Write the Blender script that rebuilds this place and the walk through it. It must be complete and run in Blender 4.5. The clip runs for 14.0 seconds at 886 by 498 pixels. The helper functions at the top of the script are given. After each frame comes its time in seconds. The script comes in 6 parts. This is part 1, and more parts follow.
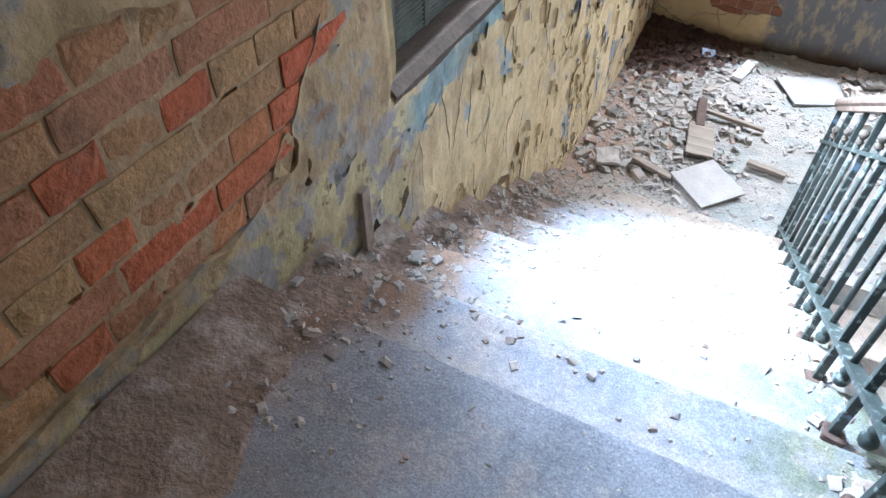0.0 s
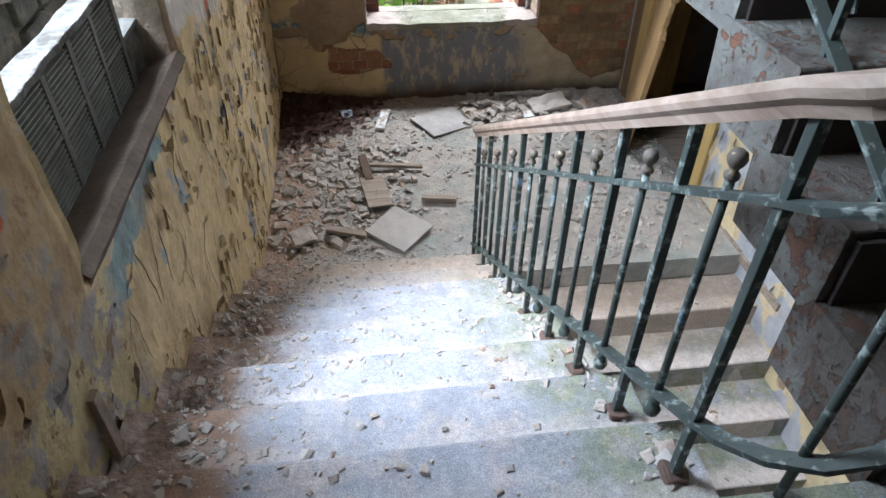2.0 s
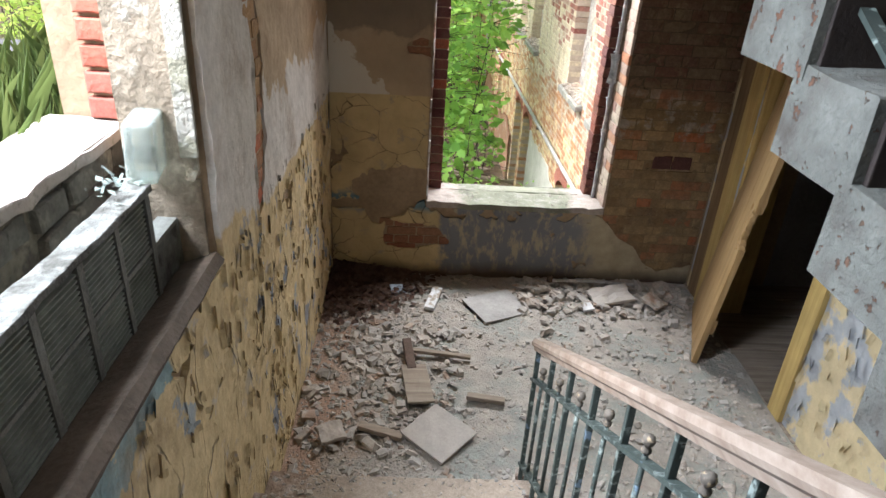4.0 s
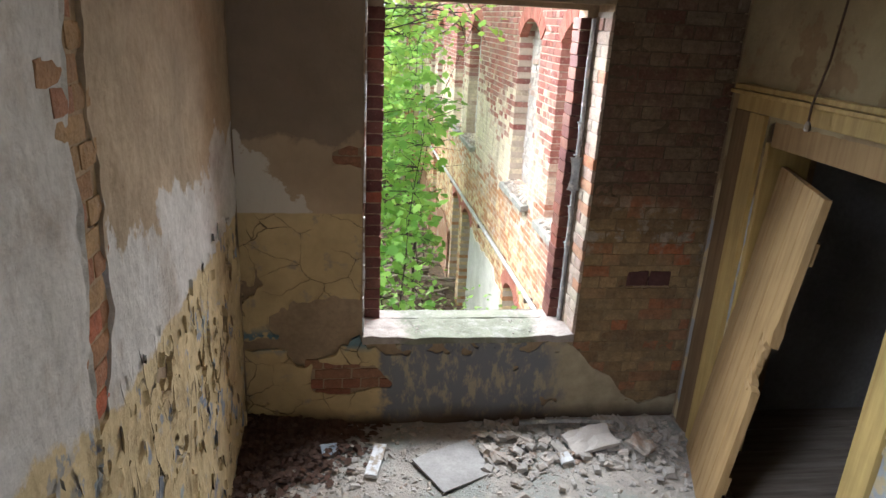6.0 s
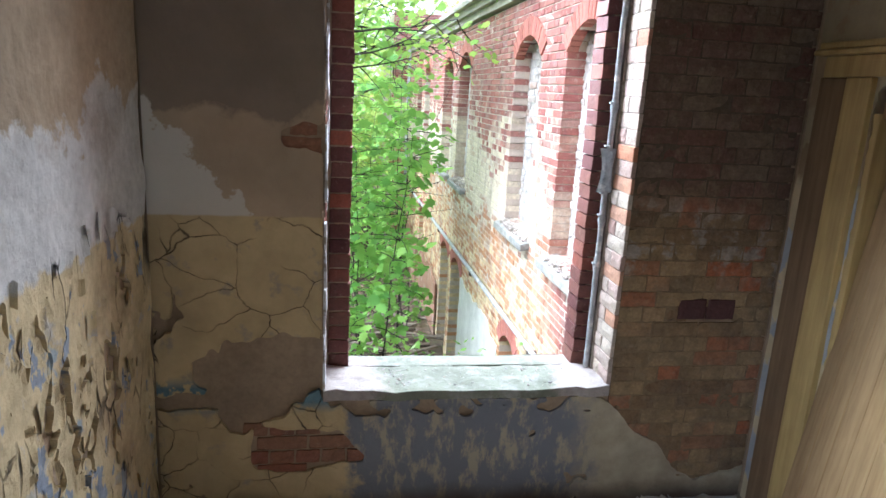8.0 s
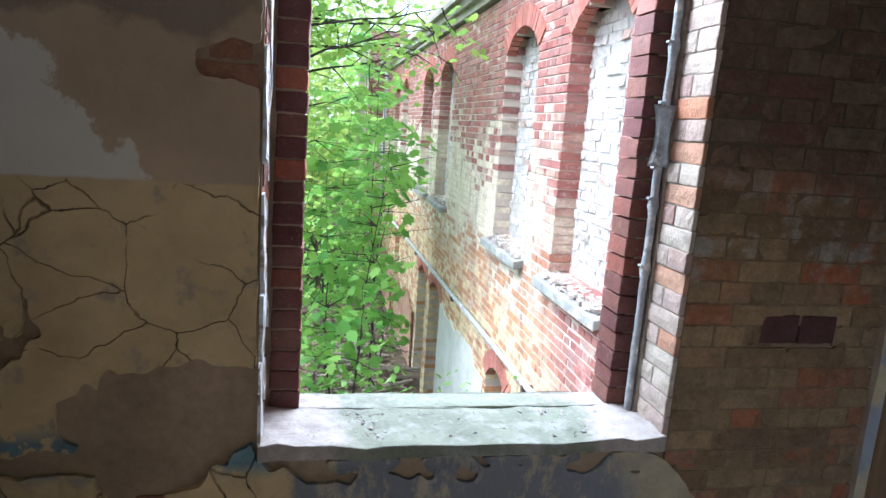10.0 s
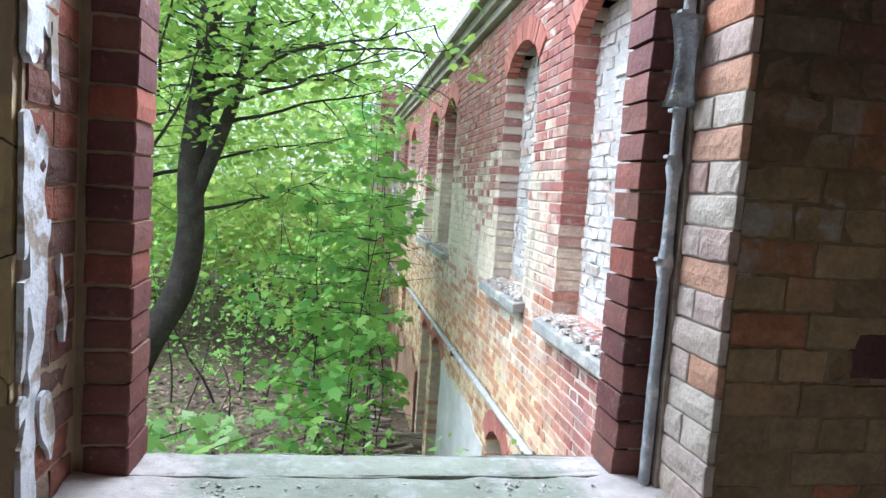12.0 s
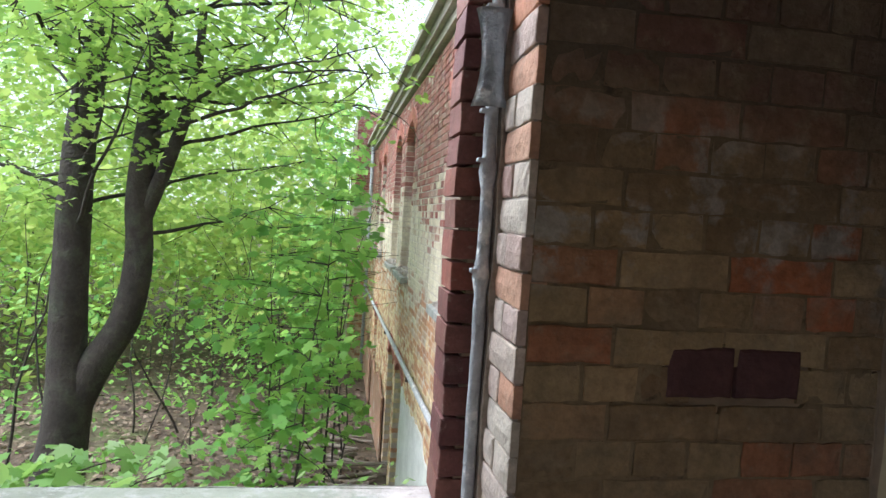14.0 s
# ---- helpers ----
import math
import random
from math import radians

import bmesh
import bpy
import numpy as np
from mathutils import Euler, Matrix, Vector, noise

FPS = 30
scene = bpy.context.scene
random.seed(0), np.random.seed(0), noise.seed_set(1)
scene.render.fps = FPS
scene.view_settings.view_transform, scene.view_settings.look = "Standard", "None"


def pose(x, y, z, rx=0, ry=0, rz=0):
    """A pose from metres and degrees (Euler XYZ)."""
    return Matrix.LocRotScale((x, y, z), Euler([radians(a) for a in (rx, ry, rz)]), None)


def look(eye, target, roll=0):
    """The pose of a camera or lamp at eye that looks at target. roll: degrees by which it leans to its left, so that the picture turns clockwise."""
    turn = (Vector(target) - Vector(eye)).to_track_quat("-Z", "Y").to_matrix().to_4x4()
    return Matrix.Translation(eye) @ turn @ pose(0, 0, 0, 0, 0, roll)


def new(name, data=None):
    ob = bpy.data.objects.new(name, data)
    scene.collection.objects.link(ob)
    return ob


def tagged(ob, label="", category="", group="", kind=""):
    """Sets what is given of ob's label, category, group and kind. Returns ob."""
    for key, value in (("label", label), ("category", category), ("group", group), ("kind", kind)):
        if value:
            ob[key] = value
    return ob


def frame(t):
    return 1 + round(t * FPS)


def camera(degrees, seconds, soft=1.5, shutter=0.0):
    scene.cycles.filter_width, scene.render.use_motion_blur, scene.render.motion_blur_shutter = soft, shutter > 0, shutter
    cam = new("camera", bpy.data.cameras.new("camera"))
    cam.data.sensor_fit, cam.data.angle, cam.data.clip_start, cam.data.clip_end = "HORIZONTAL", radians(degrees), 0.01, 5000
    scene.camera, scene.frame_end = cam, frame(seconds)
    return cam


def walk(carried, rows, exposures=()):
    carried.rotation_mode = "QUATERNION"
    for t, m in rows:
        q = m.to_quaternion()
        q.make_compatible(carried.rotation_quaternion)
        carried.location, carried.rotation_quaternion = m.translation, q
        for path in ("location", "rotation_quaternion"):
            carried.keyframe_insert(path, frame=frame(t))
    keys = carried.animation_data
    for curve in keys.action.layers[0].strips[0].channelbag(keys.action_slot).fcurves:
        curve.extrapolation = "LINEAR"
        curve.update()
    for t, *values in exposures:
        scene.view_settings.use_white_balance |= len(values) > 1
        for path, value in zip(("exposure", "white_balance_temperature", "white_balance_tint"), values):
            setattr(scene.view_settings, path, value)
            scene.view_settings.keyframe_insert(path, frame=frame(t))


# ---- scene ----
cam = camera(68.0, 14.0)
PATH = [
    (0, (-0.008, 0.203, 2.637), (-0.648, 1.456, 1.216), 0.1),
    (0.5, (-0.071, 0.257, 2.634), (-0.325, 1.679, 1.25), -2.0),
    (1, (-0.143, 0.282, 2.639), (-0.108, 1.747, 1.277), -2.5),
    (1.5, (-0.177, 0.287, 2.674), (0.004, 1.775, 1.35), -0.3),
    (2, (-0.172, 0.289, 2.696), (0.041, 1.822, 1.429), 0.9),
    (2.5, (-0.206, 0.295, 2.712), (0.012, 1.877, 1.509), 1.9),
    (3, (-0.25, 0.326, 2.743), (-0.057, 1.966, 1.615), 2.5),
    (3.5, (-0.198, 0.541, 2.77), (-0.071, 2.246, 1.733), 3.6),
    (4, (-0.173, 0.798, 2.775), (-0.086, 2.576, 1.862), 3.6),
    (4.2, (-0.175, 0.933, 2.783), (-0.093, 2.730, 1.908), 3.0),
    (6.3, (-0.136, 1.897, 2.654), (0.182, 3.767, 2.022), 3.1),
    (6.5, (-0.099, 1.992, 2.584), (0.244, 3.865, 1.972), 3.1),
    (7, (-0.074, 2.24, 2.439), (0.26, 4.132, 1.883), 3.4),
    (7.5, (-0.094, 2.486, 2.293), (0.234, 4.392, 1.784), 3.1),
    (8, (-0.021, 2.749, 2.119), (0.288, 4.669, 1.651), 3.1),
    (8.5, (-0.019, 2.989, 1.972), (0.286, 4.919, 1.547), 2.9),
    (9, (0.029, 3.207, 1.855), (0.382, 5.138, 1.47), 3.0),
    (9.2, (0.037, 3.304, 1.854), (0.399, 5.231, 1.456), 3.5),
    (11.3, (0.245, 4.182, 1.477), (0.633, 6.128, 1.226), 3.9),
    (11.5, (0.297, 4.258, 1.457), (0.653, 6.212, 1.225), 3.8),
    (12, (0.501, 4.392, 1.411), (0.813, 6.36, 1.236), 3.9),
    (12.5, (0.681, 4.494, 1.409), (0.832, 6.482, 1.258), 4.0),
    (13, (0.778, 4.597, 1.391), (0.835, 6.591, 1.246), 3.8),
    (13.5, (0.895, 4.578, 1.388), (0.91, 6.574, 1.258), 3.6),
    (14, (0.976, 4.439, 1.393), (1.305, 6.41, 1.3), 3.6),
]
EXPOSURES = [(0, 3.2, 5250, 10), (0.5, 2.75, 5250, 10), (1.0, 2.15, 5450, 10), (1.5, 2.1, 5650, 11), (3, 2.12, 6100, 12), (4.2, 1.98, 6150, 11), (6.3, 2.14, 5780, 10.5), (9, 2.34, 5030, 9.5), (11.3, 1.70, 5060, 7.5), (13, 1.65, 5250, 9), (14, 1.58, 5450, 9)]
walk(cam, [(t, look(eye, target, roll)) for t, eye, target, roll in PATH], EXPOSURES)

# ---- world, sun ----
world = bpy.data.worlds.new("sky")
scene.world = world
world.use_nodes = True
wn = world.node_tree
bg = wn.nodes["Background"]
skyt = wn.nodes.new("ShaderNodeTexSky")
skyt.sky_type = 'NISHITA'
skyt.sun_disc = False
skyt.sun_elevation = radians(52)
skyt.sun_rotation = radians(250)
skyt.dust_density = 4.0
bg.inputs["Strength"].default_value = 0.15
haze = wn.nodes.new("ShaderNodeMixRGB")
haze.inputs[0].default_value = 0.55
haze.inputs[2].default_value = (5.6, 5.5, 5.4, 1)
wn.links.new(skyt.outputs[0], haze.inputs[1])
wn.links.new(haze.outputs[0], bg.inputs["Color"])
sun = new("sun", bpy.data.lights.new("sun", 'SUN'))
sun.data.energy = 1.7
sun.data.angle = radians(32)
sun.data.color = (1.0, 0.96, 0.9)
sun.matrix_world = look((-8.5, 1.2, 13.0), (0.0, 2.0, 1.0))


def window_light(name, eye, target, w, h, watts, col):
    """An area lamp added outside a window to strengthen the sky's light indoors."""
    ob = new(name, bpy.data.lights.new(name, 'AREA'))
    ob.data.shape, ob.data.size, ob.data.size_y, ob.data.energy, ob.data.color = 'RECTANGLE', w, h, watts, col
    ob.matrix_world = look(eye, target)


window_light("added_sky_at_stair_window", (-1.75, 2.25, 4.0), (0.2, 2.3, 0.9), 1.5, 1.2, 88, (0.86, 0.94, 1.0))
window_light("added_sky_at_landing_window", (0.65, 6.75, 3.0), (0.5, 4.2, 0.6), 1.3, 0.8, 46, (1.0, 0.98, 0.92))


# ---- materials ----
class Mat:
    """A small builder of node materials."""

    def __init__(self, name, metal=0.0):
        self.m = bpy.data.materials.new(name)
        self.m.use_nodes = True
        self.t = self.m.node_tree
        self.b = self.t.nodes["Principled BSDF"]
        self.b.inputs["Metallic"].default_value = metal
        self.geo = self.t.nodes.new("ShaderNodeNewGeometry")
        self.pos = self.geo.outputs["Position"]
        self.xyz = None

    def put(self, sock, v):
        if isinstance(v, bpy.types.NodeSocket):
            self.t.links.new(v, sock)
        elif isinstance(v, (tuple, list)):
            sock.default_value = (*v, 1.0) if len(v) == 3 and sock.type == 'RGBA' else v
        else:
            sock.default_value = v

    def axis(self, i):
        if self.xyz is None:
            self.xyz = self.t.nodes.new("ShaderNodeSeparateXYZ")
            self.t.links.new(self.pos, self.xyz.inputs[0])
        return self.xyz.outputs[i]

    def stretch(self, sx, sy, sz, vec=None):
        n = self.t.nodes.new("ShaderNodeVectorMath")
        n.operation = 'MULTIPLY'
        self.put(n.inputs[0], vec or self.pos)
        n.inputs[1].default_value = (sx, sy, sz)
        return n.outputs[0]

    def noise(self, scale, detail=4.0, rough=0.6, vec=None):
        n = self.t.nodes.new("ShaderNodeTexNoise")
        self.put(n.inputs["Vector"], vec or self.pos)
        n.inputs["Scale"].default_value = scale
        n.inputs["Detail"].default_value = detail
        n.inputs["Roughness"].default_value = rough
        return n.outputs["Fac"]

    def cells(self, scale, vec=None, feature='F1'):
        n = self.t.nodes.new("ShaderNodeTexVoronoi")
        n.feature = feature
        self.put(n.inputs["Vector"], vec or self.pos)
        n.inputs["Scale"].default_value = scale
        return n.outputs["Distance"]

    def cracks(self, scale, stretch, warp=0.22, rough=3.5):
        """Distance to the edges of warped, stretched cells."""
        n = self.t.nodes.new("ShaderNodeTexNoise")
        self.put(n.inputs["Vector"], self.pos)
        n.inputs["Scale"].default_value = rough
        n.inputs["Detail"].default_value = 6
        m = self.t.nodes.new("ShaderNodeVectorMath")
        m.operation = 'MULTIPLY_ADD'
        self.put(m.inputs[0], n.outputs["Color"])
        m.inputs[1].default_value = (warp * bool(stretch[0]), warp * bool(stretch[1]), warp * bool(stretch[2]))
        self.put(m.inputs[2], self.stretch(*stretch))
        return self.cells(scale, m.outputs[0], 'DISTANCE_TO_EDGE')

    def math(self, op, a, b=0.0):
        n = self.t.nodes.new("ShaderNodeMath")
        n.operation = op
        self.put(n.inputs[0], a)
        self.put(n.inputs[1], b)
        return n.outputs[0]

    def step(self, v, lo, hi):
        n = self.t.nodes.new("ShaderNodeMapRange")
        self.put(n.inputs[0], v)
        n.inputs[1].default_value, n.inputs[2].default_value = lo, hi
        return n.outputs[0]

    def mix(self, fac, a, b, kind='MIX'):
        n = self.t.nodes.new("ShaderNodeMix")
        n.data_type = 'RGBA'
        n.blend_type = kind
        self.put(n.inputs[0], fac)
        self.put(n.inputs[6], a)
        self.put(n.inputs[7], b)
        return n.outputs[2]

    def vary(self, col, scale=6.0, amount=0.35, detail=5.0):
        """Blotches lighter and darker than col."""
        f = self.step(self.noise(scale, detail), 0.25, 0.75)
        g = self.math('ADD', self.math('MULTIPLY', f, amount), 1.0 - amount / 2)
        n = self.t.nodes.new("ShaderNodeVectorMath")
        n.operation = 'SCALE'
        self.put(n.inputs[0], col if isinstance(col, bpy.types.NodeSocket) else tuple(col))
        self.put(n.inputs["Scale"], g)
        return n.outputs[0]

    def random(self):
        n = self.t.nodes.new("ShaderNodeObjectInfo")
        return n.outputs["Random"]

    def island(self):
        return self.geo.outputs["Random Per Island"]

    def ramp(self, fac, stops):
        n = self.t.nodes.new("ShaderNodeValToRGB")
        self.put(n.inputs[0], fac)
        e = n.color_ramp.elements
        while len(e) < len(stops):
            e.new(0.5)
        for el, (p, c) in zip(e, stops):
            el.position, el.color = p, (*c, 1.0)
        return n.outputs[0]

    def done(self, col, rough=0.85, bump=None, dist=0.004, strength=1.0, spec=0.3):
        self.put(self.b.inputs["Base Color"], col)
        self.put(self.b.inputs["Roughness"], rough)
        self.b.inputs["Specular IOR Level"].default_value = spec
        if bump is not None:
            n = self.t.nodes.new("ShaderNodeBump")
            n.inputs["Distance"].default_value = dist
            n.inputs["Strength"].default_value = strength
            self.put(n.inputs["Height"], bump)
            self.t.links.new(n.outputs[0], self.b.inputs["Normal"])
        return self.m


def plaster_left():
    """Old yellow and blue wall paint low down, bare white and brown plaster above."""
    k = Mat("peeling_wall_paint")
    y, z = k.axis(1), k.axis(2)
    n1 = k.noise(2.6, 6)
    n2 = k.noise(9.0, 6)
    tall = k.stretch(1, 9, 2.2)
    n3 = k.noise(1.6, 6, 0.65, tall)
    ochre = k.vary((0.54, 0.43, 0.25), 7, 0.4)
    ochre = k.mix(k.step(n2, 0.60, 0.68), ochre, (0.44, 0.40, 0.34))
    ochre = k.mix(k.step(n3, 0.67, 0.70), ochre, (0.34, 0.36, 0.38))
    ochre = k.mix(k.step(k.noise(4.2, 6), 0.66, 0.69), ochre, (0.30, 0.34, 0.36))
    bl = k.math('MULTIPLY', k.step(k.noise(1.5, 5, 0.6, k.stretch(1, 4, 2.6)), 0.60, 0.62), k.step(y, 2.9, 3.3))
    ochre = k.mix(bl, ochre, k.vary((0.24, 0.265, 0.31), 14, 0.6))
    # a blue patch under the window
    band = k.math('SUBTRACT', z, k.math('MULTIPLY', k.math('SUBTRACT', y, 1.6), 0.16))
    d = k.math('ABSOLUTE', k.math('SUBTRACT', band, 1.50))
    along = k.math('ABSOLUTE', k.math('SUBTRACT', y, 1.98))
    inb = k.math('MULTIPLY', k.step(k.math('ADD', d, k.math('MULTIPLY', k.math('SUBTRACT', n2, 0.5), 0.34)), 0.075, 0.065),
                 k.step(k.math('ADD', along, k.math('MULTIPLY', k.math('SUBTRACT', n1, 0.5), 0.2)), 0.38, 0.36))
    ochre = k.mix(inb, ochre, k.vary((0.215, 0.30, 0.315), 14, 0.7))
    # white bare band and brown wash above
    white = k.vary((0.56, 0.54, 0.515), 5, 0.3)
    brown = k.vary((0.40, 0.31, 0.21), 3, 0.5)
    up = k.math('ADD', z, k.math('MULTIPLY', k.math('SUBTRACT', n1, 0.5), 0.9))
    up = k.math('ADD', up, k.math('MULTIPLY', k.math('SUBTRACT', n2, 0.5), 0.25))
    hi = k.mix(k.math('MULTIPLY', k.step(up, 1.97, 2.01), k.step(y, 3.55, 3.65)), white, brown)
    line = k.math('ADD', z, k.math('MULTIPLY', k.math('SUBTRACT', n2, 0.5), 0.16))
    limit = k.math('SUBTRACT', line, k.math('MULTIPLY', k.step(y, 3.6, 3.1), 0.18))
    col = k.mix(k.math('MULTIPLY', k.step(limit, 1.525, 1.545), k.step(y, 2.80, 2.86)), ochre, hi)
    grey = k.math('MULTIPLY', k.step(k.math('ADD', y, k.math('MULTIPLY', n2, 0.06)), 1.57, 1.55), k.step(line, 1.56, 1.62))
    # ochre and grey strip near the stair head, darkened for the shadow there
    old = k.mix(k.step(n2, 0.50, 0.60), k.vary((0.40, 0.30, 0.175), 9, 0.7), k.vary((0.27, 0.255, 0.23), 12, 0.6))
    old = k.mix(k.step(k.noise(5.5, 6, 0.7), 0.58, 0.63), old, (0.27, 0.17, 0.11))
    col = k.mix(grey, col, old)
    near = k.math('MULTIPLY', k.step(y, 1.72, 1.60), k.step(line, 1.62, 1.58))
    chips = k.mix(k.step(k.noise(8, 6, 0.6), 0.50, 0.512), k.vary((0.43, 0.37, 0.215), 6, 0.5), k.vary((0.29, 0.275, 0.27), 9, 0.5))
    chips = k.mix(k.step(k.noise(13, 6, 0.65), 0.61, 0.62), chips, k.vary((0.20, 0.14, 0.09), 9, 0.5))
    col = k.mix(near, col, chips)
    col = k.mix(k.math('MULTIPLY', k.step(k.noise(3.1, 6, 0.7), 0.52, 0.72), 0.55), col, (0.25, 0.17, 0.10))
    col = k.mix(k.step(n3, 0.30, 0.22), col, (0.16, 0.11, 0.07))
    # long upright cracks in the coat, closer together on the landing
    edge = k.cracks(1.0, (0, 6.5, 1.7), 0.9, 2.6)
    dado = k.math('MULTIPLY', k.math('MULTIPLY', k.step(line, 1.60, 1.56), k.step(y, 1.62, 1.75)), k.step(k.noise(3.4, 4), 0.46, 0.60))
    crack = k.math('MULTIPLY', k.step(edge, 0.024, 0.006), dado)
    curl = k.math('MULTIPLY', k.step(edge, 0.22, 0.0), dado)
    col = k.mix(k.math('MULTIPLY', crack, 0.92), col, (0.03, 0.022, 0.016))
    col = k.vary(col, 30, 0.25)
    relief = k.math('ADD', n2, k.math('MULTIPLY', k.noise(40, 6), 0.35))
    relief = k.math('ADD', relief, k.math('SUBTRACT', k.math('MULTIPLY', curl, 0.6), k.math('MULTIPLY', crack, 1.0)))
    return k.done(col, 0.9, relief, 0.012)


def plaster_far():
    """Landing end wall: ochre dado, brown wash above, grey patch under the window."""
    k = Mat("end_wall_paint")
    x, z = k.axis(0), k.axis(2)
    n1, n2 = k.noise(2.2, 6), k.noise(8.0, 6)
    ochre = k.vary((0.52, 0.40, 0.22), 5, 0.4)
    ochre = k.mix(k.step(n2, 0.58, 0.66), ochre, (0.36, 0.30, 0.22))
    low_blue = k.math('MULTIPLY', k.step(k.noise(6.5, 5), 0.50, 0.53), k.math('MULTIPLY', k.step(z, 0.98, 0.92), k.step(z, 0.56, 0.62)))
    near_jamb = k.math('MAXIMUM', k.step(x, -0.24, -0.20), k.math('MULTIPLY', k.step(x, -0.33, -0.37), k.step(z, 0.76, 0.70)))
    ochre = k.mix(k.math('MULTIPLY', k.math('MULTIPLY', low_blue, near_jamb), k.step(x, 0.0, -0.05)), ochre, k.vary((0.14, 0.22, 0.26), 14, 0.5))
    brown = k.vary((0.42, 0.32, 0.22), 2.4, 0.4)
    umber = k.vary((0.26, 0.205, 0.155), 2.0, 0.4)
    w = k.math('ADD', z, k.math('MULTIPLY', k.math('SUBTRACT', n1, 0.5), 0.5))
    hi = k.mix(k.step(w, 2.00, 2.03), brown, umber)
    wx = k.math('ADD', x, k.math('MULTIPLY', k.math('SUBTRACT', n2, 0.5), 0.5))
    tri = k.math('ADD', k.math('MULTIPLY', k.math('ADD', wx, 0.86), 2.2), k.math('MULTIPLY', k.math('SUBTRACT', z, 1.53), 1.9))
    pale = k.step(tri, 0.98, 0.92)
    hi = k.mix(pale, hi, (0.58, 0.54, 0.48))
    col = k.mix(k.step(k.math('ADD', z, k.math('MULTIPLY', k.math('SUBTRACT', n2, 0.5), 0.02)), 1.525, 1.535), ochre, hi)
    g = k.math('MULTIPLY', k.step(k.math('ADD', z, k.math('MULTIPLY', k.math('SUBTRACT', n2, 0.5), 0.3)), 0.66, 0.62), k.step(wx, 0.0, 0.08))
    greyp = k.mix(k.step(k.noise(7, 6, 0.7, k.stretch(1.6, 1, 0.7)), 0.50, 0.60), (0.185, 0.19, 0.215), (0.38, 0.33, 0.24))
    greyp = k.mix(k.step(wx, 1.15, 1.35), greyp, k.vary((0.36, 0.31, 0.22), 9, 0.5))
    col = k.mix(g, col, greyp)
    col = k.mix(k.math('MULTIPLY', k.step(x, 1.42, 1.46), k.step(z, 0.55, 0.75)), col, k.vary((0.20, 0.16, 0.115), 9, 0.6))
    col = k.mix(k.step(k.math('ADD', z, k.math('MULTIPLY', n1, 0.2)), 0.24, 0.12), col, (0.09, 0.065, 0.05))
    # crazing of the old dado coat
    edge = k.cracks(4.3, (1, 0, 1.15))
    crazed = k.math('MULTIPLY', k.math('MULTIPLY', k.step(z, 1.53, 1.52), k.step(x, 0.0, -0.1)), k.step(k.noise(3.1, 4), 0.40, 0.56))
    crack = k.math('MULTIPLY', k.step(edge, 0.011, 0.003), crazed)
    col = k.mix(k.math('MULTIPLY', crack, 0.9), col, (0.035, 0.026, 0.018))
    curl = k.math('MULTIPLY', k.step(edge, 0.10, 0.0), crazed)
    relief = k.math('ADD', n2, k.math('MULTIPLY', k.noise(45, 6), 0.3))
    relief = k.math('ADD', relief, k.math('MULTIPLY', k.math('SUBTRACT', k.math('MULTIPLY', curl, 0.45), k.math('MULTIPLY', crack, 0.8)), 1.0))
    return k.done(col, 0.9, relief, 0.010)


def plaster_right():
    k = Mat("stair_wall_paint")
    n1, n2 = k.noise(3.0, 6), k.noise(10.0, 6)
    ochre = k.vary((0.55, 0.46, 0.29), 7, 0.4)
    col = k.mix(k.step(n1, 0.50, 0.54), ochre, k.vary((0.36, 0.38, 0.41), 9, 0.4))
    col = k.mix(k.step(n2, 0.64, 0.68), col, (0.45, 0.36, 0.29))
    umber = k.vary((0.33, 0.275, 0.17), 2.4, 0.5)
    umber = k.mix(k.step(k.noise(1.6, 5), 0.52, 0.54), umber, k.vary((0.27, 0.20, 0.12), 5, 0.4))
    col = k.mix(k.step(k.math('ADD', k.axis(2), k.math('MULTIPLY', k.math('SUBTRACT', n1, 0.5), 0.3)), 1.75, 1.80), col, umber)
    return k.done(col, 0.9, n2, 0.012)


def simple(name, col, amount=0.35, scale=6, rough=0.85, grain=40, dist=0.003, metal=0.0, col2=None, at=(0.55, 0.65), scale2=4, spec=0.3):
    k = Mat(name, metal)
    c = k.vary(col, scale, amount)
    if col2:
        c = k.mix(k.step(k.noise(scale2, 6), *at), c, k.vary(col2, scale * 1.7, amount))
    c = k.vary(c, grain, amount * 0.6)
    return k.done(c, rough, k.math('ADD', k.noise(grain, 5), k.noise(scale, 5)), dist, 1.0, spec)


def brick_mat(name, stops, island=False, pale=None, dist=0.003):
    k = Mat(name)
    r = k.island() if island else k.random()
    c = k.ramp(r, stops)
    c = k.vary(c, 18, 0.4)
    if pale:
        c = k.mix(k.math('MULTIPLY', k.step(k.noise(1.1, 6), pale[0], pale[0] + 0.12), 0.85), c, k.vary(pale[1], 20, 0.3))
    c = k.mix(k.math('MULTIPLY', k.step(k.noise(7, 6, 0.7), 0.50, 0.72), 0.45), c, (0.12, 0.09, 0.07))
    c = k.mix(k.math('MULTIPLY', k.step(k.noise(32, 6, 0.7), 0.60, 0.72), 0.35), c, (0.46, 0.38, 0.29))
    c = k.vary(c, 90, 0.35)
    return k.done(c, 0.9, k.math('ADD', k.noise(60, 6), k.noise(15, 4)), dist)


